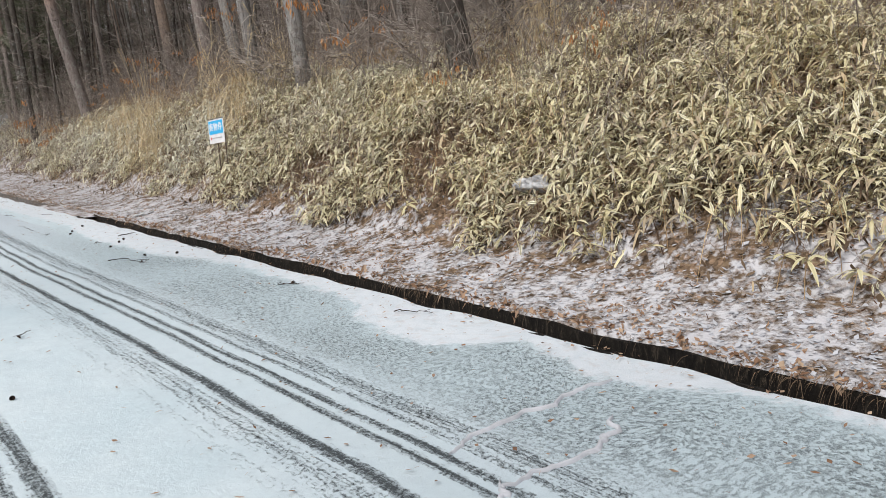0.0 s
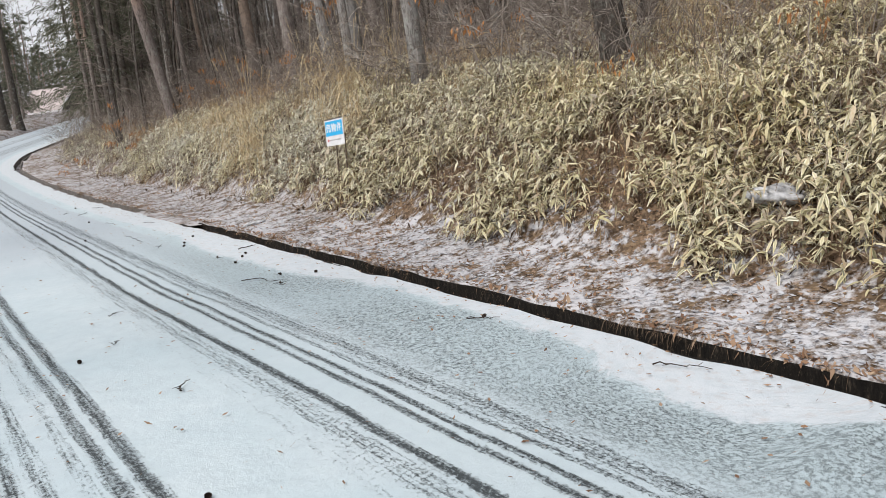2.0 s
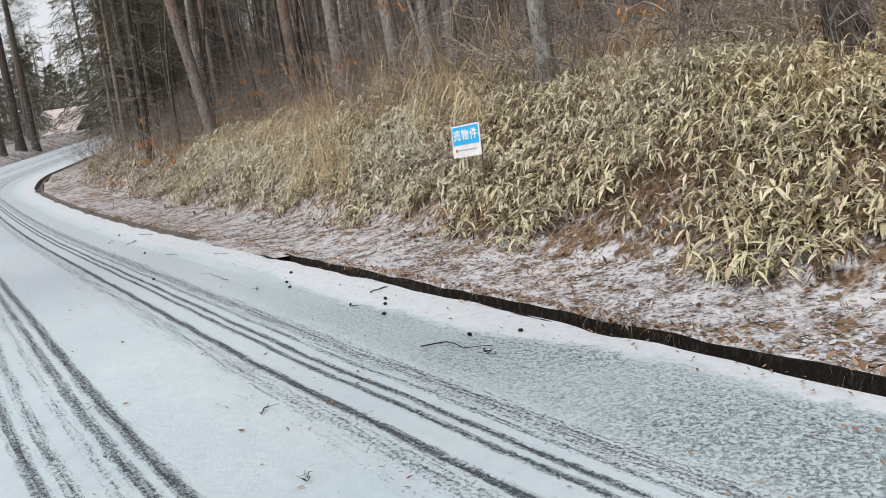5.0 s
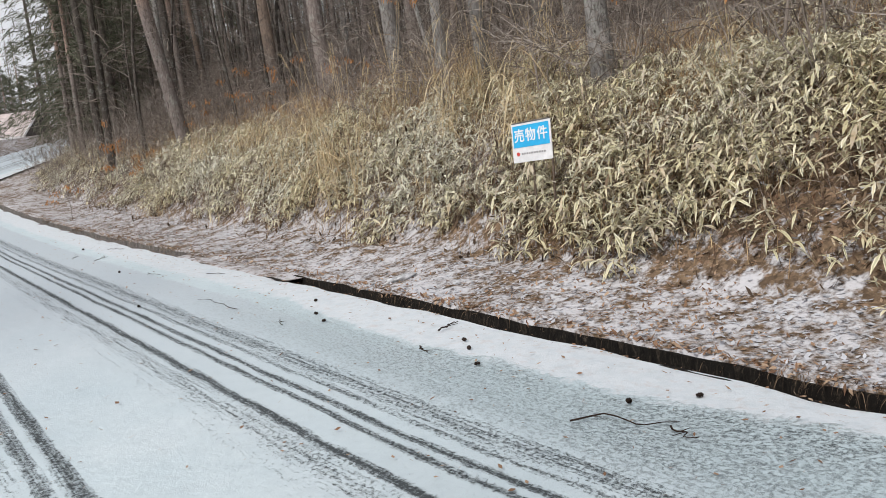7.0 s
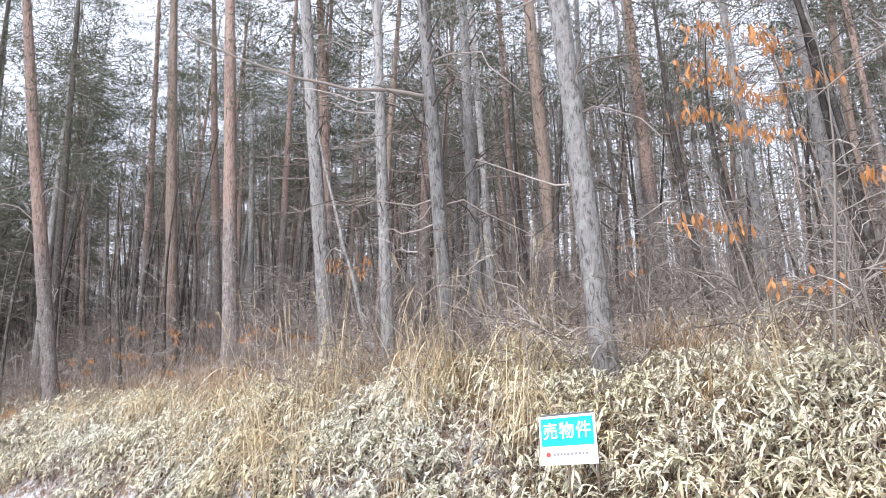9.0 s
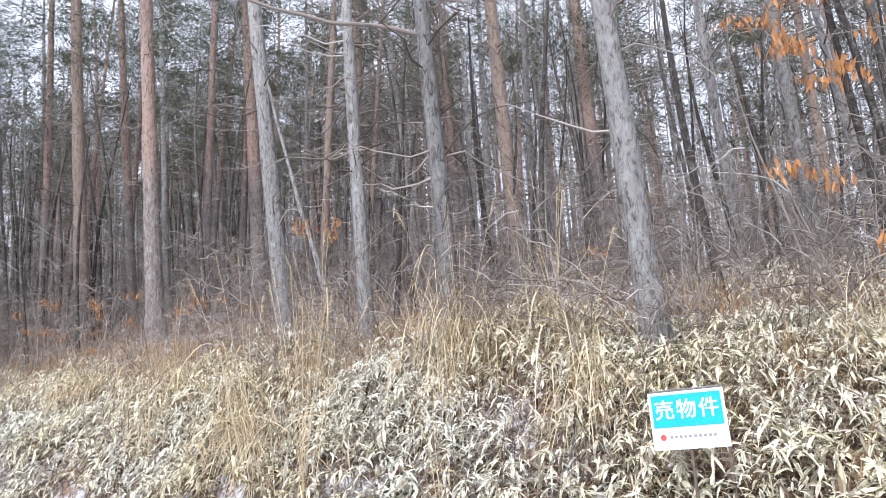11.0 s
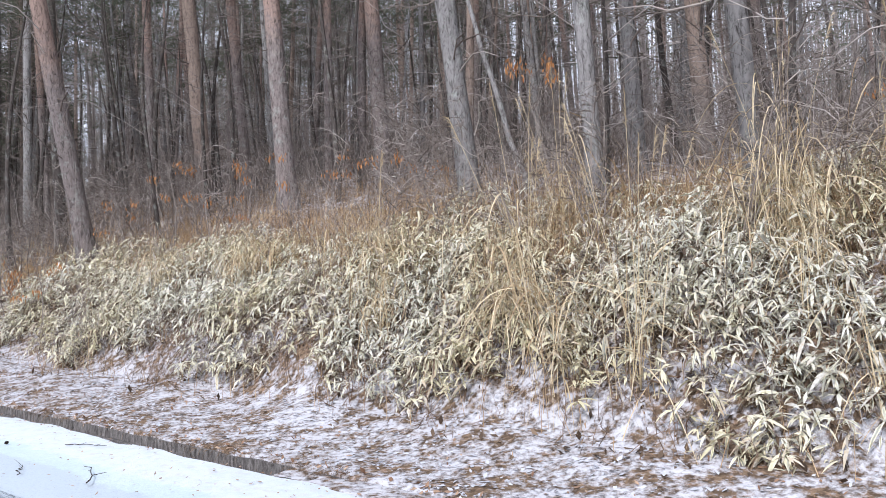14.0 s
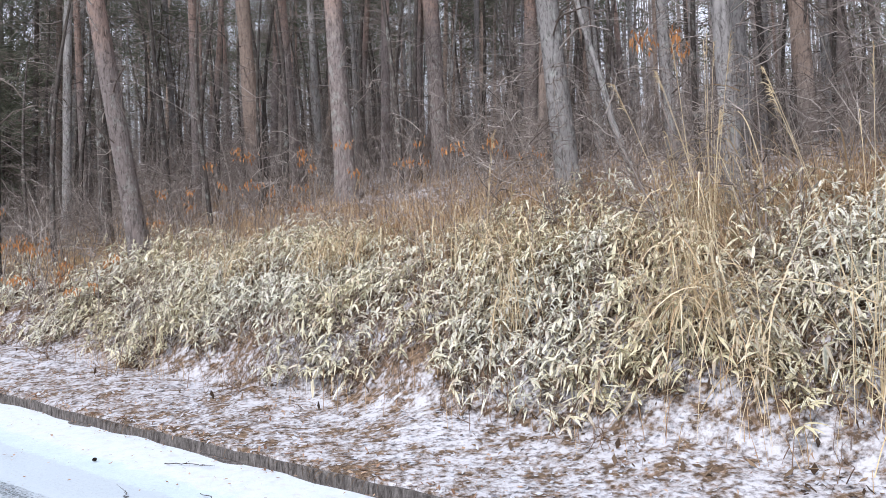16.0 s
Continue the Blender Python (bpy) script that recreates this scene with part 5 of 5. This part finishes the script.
stone(0.27, 9.3, ground_z(0.27, 9.3) + 0.02, (0.27, 0.22, 0.09), 1, "low rugged pale stone under thin snow in the bamboo")
sx, sy, sz = (float(q) for q in along(15.5, 4.95))
stone(sx, sy, ground_z(sx, sy) + 0.02, (0.17, 0.06, 0.035), 5, "flat dark slab of bark on the littered verge")

# ---- dead wood and large single branches ----
def limb_thing(name, pts, r0, r1, mat, label, category, seed, shoots=6, shoot_len=0.6):
    r = np.random.default_rng(seed)
    t = np.linspace(0, 1, 14)
    P = np.array(pts, float)
    p = np.stack([np.interp(t, np.linspace(0, 1, len(P)), P[:, c]) for c in range(3)], -1) + r.normal(0, 0.02, (14, 3))
    o = p[0].copy()
    thing = tagged(new(name), label, category)
    thing.location = o
    a = tubes((p - o)[None], np.linspace(r0, r1, 14)[None], 7)
    part("stem", mesh_np("stem", *a[:2], mat, a[2], True), thing)
    for k in range(shoots):
        i = int(r.integers(3, 13))
        d = unit(unit(p[i] - p[i - 1]) + r.normal(0, 0.7, 3))
        q = p[i] - o + d[None] * (np.linspace(0, 1, 5) * shoot_len * r.uniform(0.4, 1))[:, None] + np.linspace(0, 1, 5)[:, None] ** 2 * r.normal(0, 0.08, 3)
        b = tubes(q[None], np.linspace(r1 * 0.9, 0.002, 5)[None], 4)
        part("shoot", mesh_np("shoot", *b[:2], mat), thing)
    return thing


limb_thing("leaning_snag", ((-6.2, 24.7, ground_z(-6.2, 24.7)), (-6.6, 24.78, 4.6), (-7.05, 24.82, 6.3), (-7.5, 24.9, 8.4), (-7.7, 24.9, 9.4)), 0.06, 0.02, M_LARCH, "pale slanting dead sapling among the larches", "dead tree", 41, 5)
limb_thing("broken_bough", ((-5.45, 19.74, 7.28), (-6.05, 19.7, 7.38), (-6.9, 19.8, 7.46), (-8.0, 19.9, 7.75), (-8.9, 19.95, 8.1), (-9.6, 20.0, 8.5)), 0.04, 0.012, M_TWIG, "long bare bough reaching out from a larch", "branch", 42, 9, 0.9)
limb_thing("broken_bough", ((-5.4, 19.74, 7.7), (-5.1, 19.7, 7.95), (-4.75, 19.7, 8.3)), 0.02, 0.008, M_TWIG, "short bare bough of a larch", "branch", 43, 3, 0.5)
limb_thing("broken_bough", ((-7.75, 24.95, 8.15), (-8.5, 24.9, 8.22), (-9.3, 24.9, 8.17)), 0.02, 0.008, M_PALE, "pale dead bough sticking out of a larch", "branch", 44, 2, 0.4)
limb_thing("broken_bough", ((-7.75, 24.95, 7.72), (-8.5, 24.9, 7.68), (-9.2, 24.9, 7.8)), 0.018, 0.007, M_PALE, "pale dead bough sticking out of a larch", "branch", 45, 2, 0.4)


# ---- saplings that keep their dry leaves ----
def oak(x, y, tall, sprays, seed, leaf=0.11, label="young oak holding dry orange leaves at the wood's edge"):
    """A thin crooked stem, long side shoots and sprays of hanging leaves at the given offsets (dx, dy, z over the foot, half length)."""
    r = np.random.default_rng(seed)
    thing = tagged(new("oak_sapling"), label, "sapling", "oak saplings at the wood's edge")
    gz = ground_z(x, y)
    thing.location = (x, y, gz)
    t = np.linspace(0, 1, 9)
    p = np.stack([0.14 * tall * np.sin(2.2 * t + seed) * t, 0.1 * tall * np.sin(3 * t + 2 * seed) * t, tall * t - 0.05], -1)
    a = tubes(p[None], np.linspace(0.018, 0.004, 9)[None] * (tall / 3) ** 0.5, 6)
    part("stem", mesh_np("stem", *a[:2], M_TWIG, None, True), thing)
    for dx, dy, dz, half in sprays:
        i = int(np.clip(np.searchsorted(p[:, 2], dz - 0.35 * abs(dx)), 1, 8))
        e = np.array([dx, dy, dz])
        q = p[i] + (e - p[i])[None] * np.linspace(0, 1, 6)[:, None]
        q[1:-1] += r.normal(0, 0.04, (4, 3))
        b = tubes(q[None], np.linspace(0.008, 0.003, 6)[None], 4)
        bough = part("bough", mesh_np("bough", *b[:2], M_TWIG), thing)
        n = int(46 * half / 0.35)
        along_ = r.uniform(-1, 1, n)
        d = unit(np.array([dx, dy, 0.02]))
        base = e + d[None] * (along_ * half)[:, None] + r.normal(0, 0.05, (n, 3)) + np.array([0, 0, 1.0]) * (-0.15 * half * abs(along_))[:, None]
        w = unit(np.stack([r.normal(0, 0.35, n), r.normal(0, 0.35, n), np.full(n, -1.0)], -1))
        v, f, _ = strips(base, w, unit(np.cross(w, r.normal(0, 1, (n, 3)))), leaf * r.uniform(0.7, 1.3, n), leaf * 0.36 * r.uniform(0.7, 1.2, n), np.full(n, 0.1), 2, "broad")
        part("leaves", mesh_np("leaves", v, f, M_OAK), bough, "hanging dry orange leaves", kind="stuff")


oak(-2.2, 15.1, 4.2, ((-1.0, 0.1, 3.0, 0.28), (-0.62, -0.1, 2.72, 0.28), (-0.9, 0.0, 3.95, 0.3), (-0.3, -0.2, 3.7, 0.4), (-0.85, 0.1, 3.55, 0.35), (0.1, -0.1, 3.3, 0.3), (-1.15, 0.2, 1.85, 0.2), (-0.9, 0.1, 1.75, 0.18)), 1)
oak(-2.0, 14.6, 2.2, ((-0.75, 0.3, 1.2, 0.13), (-0.4, 0.15, 1.2, 0.12), (0.25, 0.0, 1.3, 0.1), (0.4, 0.0, 2.3, 0.3)), 2)
oak(1.15, 10.9, 1.0, ((-0.15, 0.05, 0.75, 0.14), (0.12, 0.1, 0.85, 0.14), (0.0, -0.12, 0.6, 0.12)), 4, 0.07, "low bush with rusty dead leaves in the bamboo")
oak(-0.6, 11.9, 0.9, ((-0.15, 0.05, 0.6, 0.16), (0.12, 0.1, 0.7, 0.12)), 5, 0.07, "low bush with rusty dead leaves in the bamboo")
oak(-1.6, 17.2, 4.2, ((0.3, 0.1, 3.9, 0.4), (-0.3, 0.1, 4.1, 0.4), (0.6, 0.0, 3.3, 0.3)), 3)
for k, (x, y, tall) in enumerate(((-15.0, 27.3, 1.6), (-16.2, 28.6, 1.9), (-14.0, 29.6, 1.8), (-12.0, 28.6, 1.7), (-11.2, 29.0, 2.1), (-16.9, 29.8, 1.4), (-9.9, 27.6, 1.6), (-13.0, 30.2, 2.6), (-6.6, 22.6, 2.6), (-2.4, 20.2, 2.0),
                               (-18.0, 31.5, 2.4), (2.2, 14.6, 1.2), (-8.4, 25.4, 1.8), (-17.2, 27.2, 1.2))):
    r_ = np.random.default_rng(900 + k)
    oak(x, y, tall, tuple((r_.uniform(-0.6, 0.6), r_.uniform(-0.5, 0.5), tall * r_.uniform(0.45, 0.95), r_.uniform(0.10, 0.22)) for _ in range(4)), 20 + k, 0.085, "low sapling with a few dry orange leaves under the pines")

# ---- the house up the road ----
def far_house():
    M_ROOF = mat_plain("faded_red_snowy_roof", (0.74, 0.65, 0.64), 0.8, 0.2, 1.5)
    M_WALL = mat_plain("dark_timber_wall", (0.10, 0.09, 0.085), 0.8, 0.2, 3)
    M_TRIM = mat_plain("white_fascia", (0.8, 0.8, 0.82), 0.6, 0.06, 3)
    x, y = -53.9, 84.0
    thing = tagged(new("house"), "small steep-roofed house with faded red snowy roof and white eaves", "house")
    gz = ground_z(x, y)
    thing.matrix_basis = pose(x, y, gz, 0, 0, -6)
    eave, ridge, half, depth = 8.2 - gz, 10.9 - gz, 2.9, 2.6
    part("wall", bm_mesh("wall", box(half * 2 - 0.5, depth * 2 - 0.6, eave + 0.1), M_WALL), thing, "", pose(0, 0, -0.2))
    for sgn in (-1, 1):
        bm = bmesh.new()
        co = [(-half, sgn * (depth + 0.3), eave), (half, sgn * (depth + 0.3), eave), (half - 0.2, 0, ridge), (-half + 0.2, 0, ridge)]
        vs = [bm.verts.new(c) for c in co] + [bm.verts.new((c[0], c[1], c[2] - 0.15)) for c in co]
        for q in ((0, 1, 2, 3), (7, 6, 5, 4), (0, 4, 5, 1), (1, 5, 6, 2), (2, 6, 7, 3), (3, 7, 4, 0)):
            bm.faces.new([vs[i] for i in q])
        bmesh.ops.recalc_face_normals(bm, faces=bm.faces)
        roof = part("roof", bm_mesh("roof", bm, M_ROOF), thing, "faded red roof slope with snow")
        part("eave_board", bm_mesh("eave_board", box(half * 2 + 0.1, 0.1, 0.22, 0.01), M_TRIM), roof, "white eave board", pose(0, sgn * (depth + 0.33), eave - 0.24))
    for sgn in (-1, 1):
        bm = bmesh.new()
        vs = [bm.verts.new(c) for c in ((sgn * (half - 0.25), -depth, eave), (sgn * (half - 0.25), depth, eave), (sgn * (half - 0.3), 0, ridge - 0.15), (sgn * (half - 0.45), -depth, eave), (sgn * (half - 0.45), depth, eave), (sgn * (half - 0.5), 0, ridge - 0.15))]
        for q in ((0, 1, 2), (5, 4, 3), (0, 3, 4, 1), (1, 4, 5, 2), (2, 5, 3, 0)):
            bm.faces.new([vs[i] for i in q])
        bmesh.ops.recalc_face_normals(bm, faces=bm.faces)
        part("gable", bm_mesh("gable", bm, M_WALL), thing, "dark gable")
        for e in (-1, 1):
            L = math.hypot(depth + 0.3, ridge - eave)
            part("barge_board", bm_mesh("barge_board", box(0.12, L, 0.2, 0.01), M_TRIM), thing, "white barge board",
                 Matrix.Translation((sgn * (half - 0.05), e * (depth + 0.3) / 2, (eave + ridge) / 2 - 0.1)) @ Euler((-e * math.atan2(ridge - eave, depth + 0.3), 0, 0)).to_matrix().to_4x4())


far_house()

# big pines over the road's far side
for k, (x, y, h, r0) in enumerate(((-39.4, 52.7, 22, 0.24), (-40.6, 56.4, 22, 0.31), (-40.5, 58.0, 20, 0.24), (-33.0, 60.5, 20, 0.22), (-44, 63, 21, 0.22), (-29.5, 55.0, 19, 0.2), (-27.5, 58.5, 19, 0.18), (-36, 70, 19, 0.2), (-46, 76, 20, 0.2))):
    pine(x, y, h, r0, (-0.5, 0.2), M_DARK, 1500 + 9 * k, "tall dark pine standing beside the road's bend", crown_lo=0.45, dead=20, dead_lo=3, reach=2.6)


for k, (s, q, h) in enumerate(((44, 4.8, 12), (48, 5.4, 14), (52, 6.2, 13), (57, 5.6, 14), (47, 7.2, 13), (62, 6.6, 15))):
    x, y, _ = along(s, GUT + q)
    pine(float(x), float(y), h, 0.11, (0.3, 0.1), M_DARK, 1700 + 9 * k, "young dark pine with low needled boughs by the bend", crown_lo=0.3, dead=26, dead_lo=0.8, reach=2.2)

# evergreen firs that fill the wood's dark corner
def fir(x, y, h, seed):
    r = np.random.default_rng(seed)
    thing = tagged(new("fir_tree"), "dense dark green fir with drooping boughs", "fir tree", "firs in the wood's corner")
    thing.location = (x, y, ground_z(x, y))
    path, tr = trunk_arrays(h, 0.11, (0, 0), seed, 12, 7)
    part("trunk", mesh_np("trunk", *tr[:2], M_PINE, tr[2], True), thing)
    n, per = 130, 26
    z = r.uniform(0.10, 0.98, n)
    az = r.uniform(0, 6.283, n)
    L = (1 - z) * 0.28 * h * r.uniform(0.7, 1.1, n) + 0.2
    t = np.linspace(0, 1, 4)
    bp = np.stack([np.cos(az)[:, None] * L[:, None] * t, np.sin(az)[:, None] * L[:, None] * t, (z * h)[:, None] + L[:, None] * (0.1 * t - 0.35 * t ** 2)], -1)
    a = tubes(bp, np.full((n, 1), 0.012) * np.linspace(1, 0.3, 4)[None], 3)
    part("branchwork", mesh_np("branchwork", *a[:2], M_TWIG), thing, kind="stuff")
    i = np.repeat(np.arange(n), per)
    m = len(i)
    f = r.uniform(0.2, 1.0, m)
    pos = np.stack([np.cos(az[i]) * L[i] * f, np.sin(az[i]) * L[i] * f, z[i] * h + L[i] * (0.1 * f - 0.35 * f * f)], -1) + r.normal(0, 0.05, (m, 3))
    w = unit(np.stack([np.cos(az[i] + r.normal(0, 0.7, m)), np.sin(az[i] + r.normal(0, 0.7, m)), r.normal(-0.35, 0.3, m)], -1))
    v, fc, _ = strips(pos, w, unit(np.cross(w, r.normal(0, 1, (m, 3)))), r.uniform(0.18, 0.4, m), r.uniform(0.03, 0.07, m), np.full(m, 0.25), 2, "leaf")
    part("needles", mesh_np("needles", v, fc, M_NEEDLE), thing, "dark green needles", kind="stuff")
    return thing


first = fir(*(float(c) for c in along(63.0, GUT + 5.5)[:2]), 9.0, 77)
for k, (s, q) in enumerate(((52, 4.0), (56, 3.3), (60, 3.0), (64, 3.2), (58, 5.0), (66, 6.5), (72, 6), (69, 8), (80, 4), (86, 7), (64, 8), (70, 10), (76, 9), (90, 3), (96, 8), (84, 12), (92, 13), (100, 5))):
    x, y, _ = along(s, GUT + q)
    copy_thing(first, pose(float(x), float(y), ground_z(x, y) - 0.1, 0, 0, 63 * k))
tall_fir = fir(*(float(c) for c in along(61.0, GUT + 3.6)[:2]), 14.5, 78)
for k, (s, q) in enumerate(((46, 3.9), (50, 3.5), (53, 3.4), (57, 3.6), (60, 4.2), (54, 4.6), (65, 4.4), (70, 4.6), (75, 5.0), (78, 7), (82, 6))):
    x, y, _ = along(s, GUT + q)
    copy_thing(tall_fir, pose(float(x), float(y), ground_z(x, y) - 0.1, 0, 0, 71 * k))


# low evergreens and scrub on the road's far side, behind the house and along the bend
r_ = np.random.default_rng(61)
for k in range(60):
    s, v = r_.uniform(84, 125), r_.uniform(-34, 0)
    x, y, _ = along(s, v)
    x, y = float(x), float(y)
    if math.hypot(x + 53.9, y - 84.0) > 9 and v < -3.5:
        copy_thing(first if k % 3 else tall_fir, pose(x, y, ground_z(x, y) - 0.2, 0, 0, 47 * k))
for k in range(26):
    s, v = r_.uniform(44, 78), r_.uniform(-7, -2.2)
    x, y, _ = along(s, v)
    copy_thing(shrubs[k % 4], pose(float(x), float(y), ground_z(x, y), 0, 0, 39 * k))
for k, (s, q) in enumerate(((66, 3.8), (73, 3.6), (80, 3.6))):
    x, y, _ = along(s, GUT + q)
    copy_thing(tall_fir, pose(float(x), float(y), ground_z(x, y) - 0.1, 0, 0, 100 * k))


# ---- single bamboo plants at the fringe ----
def sasa_plant(seed):
    r = np.random.default_rng(seed)
    thing = tagged(new("bamboo_plant"), "single cream-edged dwarf bamboo plant at the verge's edge", "dwarf bamboo", "bamboo plants at the fringe")
    h = r.uniform(0.16, 0.3)
    a = tubes(np.array([[[0, 0, -0.05], [0.01, 0.0, h * 0.5], [0.03, 0.01, h]]]), np.array([[0.004, 0.0035, 0.0025]]), 5)
    part("cane", mesh_np("cane", *a[:2], M_DRY), thing)
    n = int(r.integers(6, 9))
    for k in range(n):
        az, el = k * 6.283 / n + r.normal(0, 0.25), r.normal(0.2, 0.25)
        w = np.array([[np.cos(az) * np.cos(el), np.sin(az) * np.cos(el), np.sin(el)]])
        L = r.uniform(0.13, 0.22)
        v, f, u = strips(np.array([[0.03, 0.01, h - r.uniform(0, 0.04)]]), w, np.array([[-np.sin(az), np.cos(az), 0.15]]), np.array([L]), np.array([L * 0.18]), np.array([r.uniform(0.3, 0.7)]), 5)
        v[:, 2] += 0.004 * np.sin(u[:, 0] * np.pi)
        part("leaf", mesh_np("leaf", v, f, M_SASA, u), thing)
    return thing


plants = [sasa_plant(50 + k) for k in range(6)]
r_ = np.random.default_rng(5)
for k in range(44):
    s = r_.uniform(2.5, 26)
    x, y, _ = along(s, GUT + sasa_foot(s) + r_.uniform(-0.12, 0.25))
    m = pose(float(x), float(y), ground_z(x, y), r_.normal(0, 8), r_.normal(0, 8), r_.uniform(0, 360))
    if k < 6:
        plants[k].matrix_basis = m
    else:
        copy_thing(plants[k % 6], m)


# ---- needles and leaf scraps blown over the road ----
n = 2600
s, v = rng.uniform(2, 30, n), 4.3 - 3.9 * rng.uniform(0, 1, n) ** 2.2
x, y, z = along(s, v)
a, e = rng.uniform(0, 6.283, n), rng.normal(0.1, 0.12, n)
w = np.stack([np.cos(a) * np.cos(e), np.sin(a) * np.cos(e), np.sin(e)], -1)
slim = rng.uniform(0, 1, n) < 0.55
scraps = strips(np.stack([x, y, z + 0.026], -1), w, unit(np.cross(w, np.array([0, 0, 1.0])) + rng.normal(0, 0.2, (n, 3))), rng.uniform(0.02, 0.05, n), np.where(slim, 0.003, rng.uniform(0.01, 0.028, n)), rng.normal(0, 0.15, n), 2, "broad")
tagged(new("road_litter", mesh_np("road_litter", *scraps[:2], M_LITTER)), "pine needles and leaf scraps strewn over the snowy road", "leaf litter", kind="stuff")
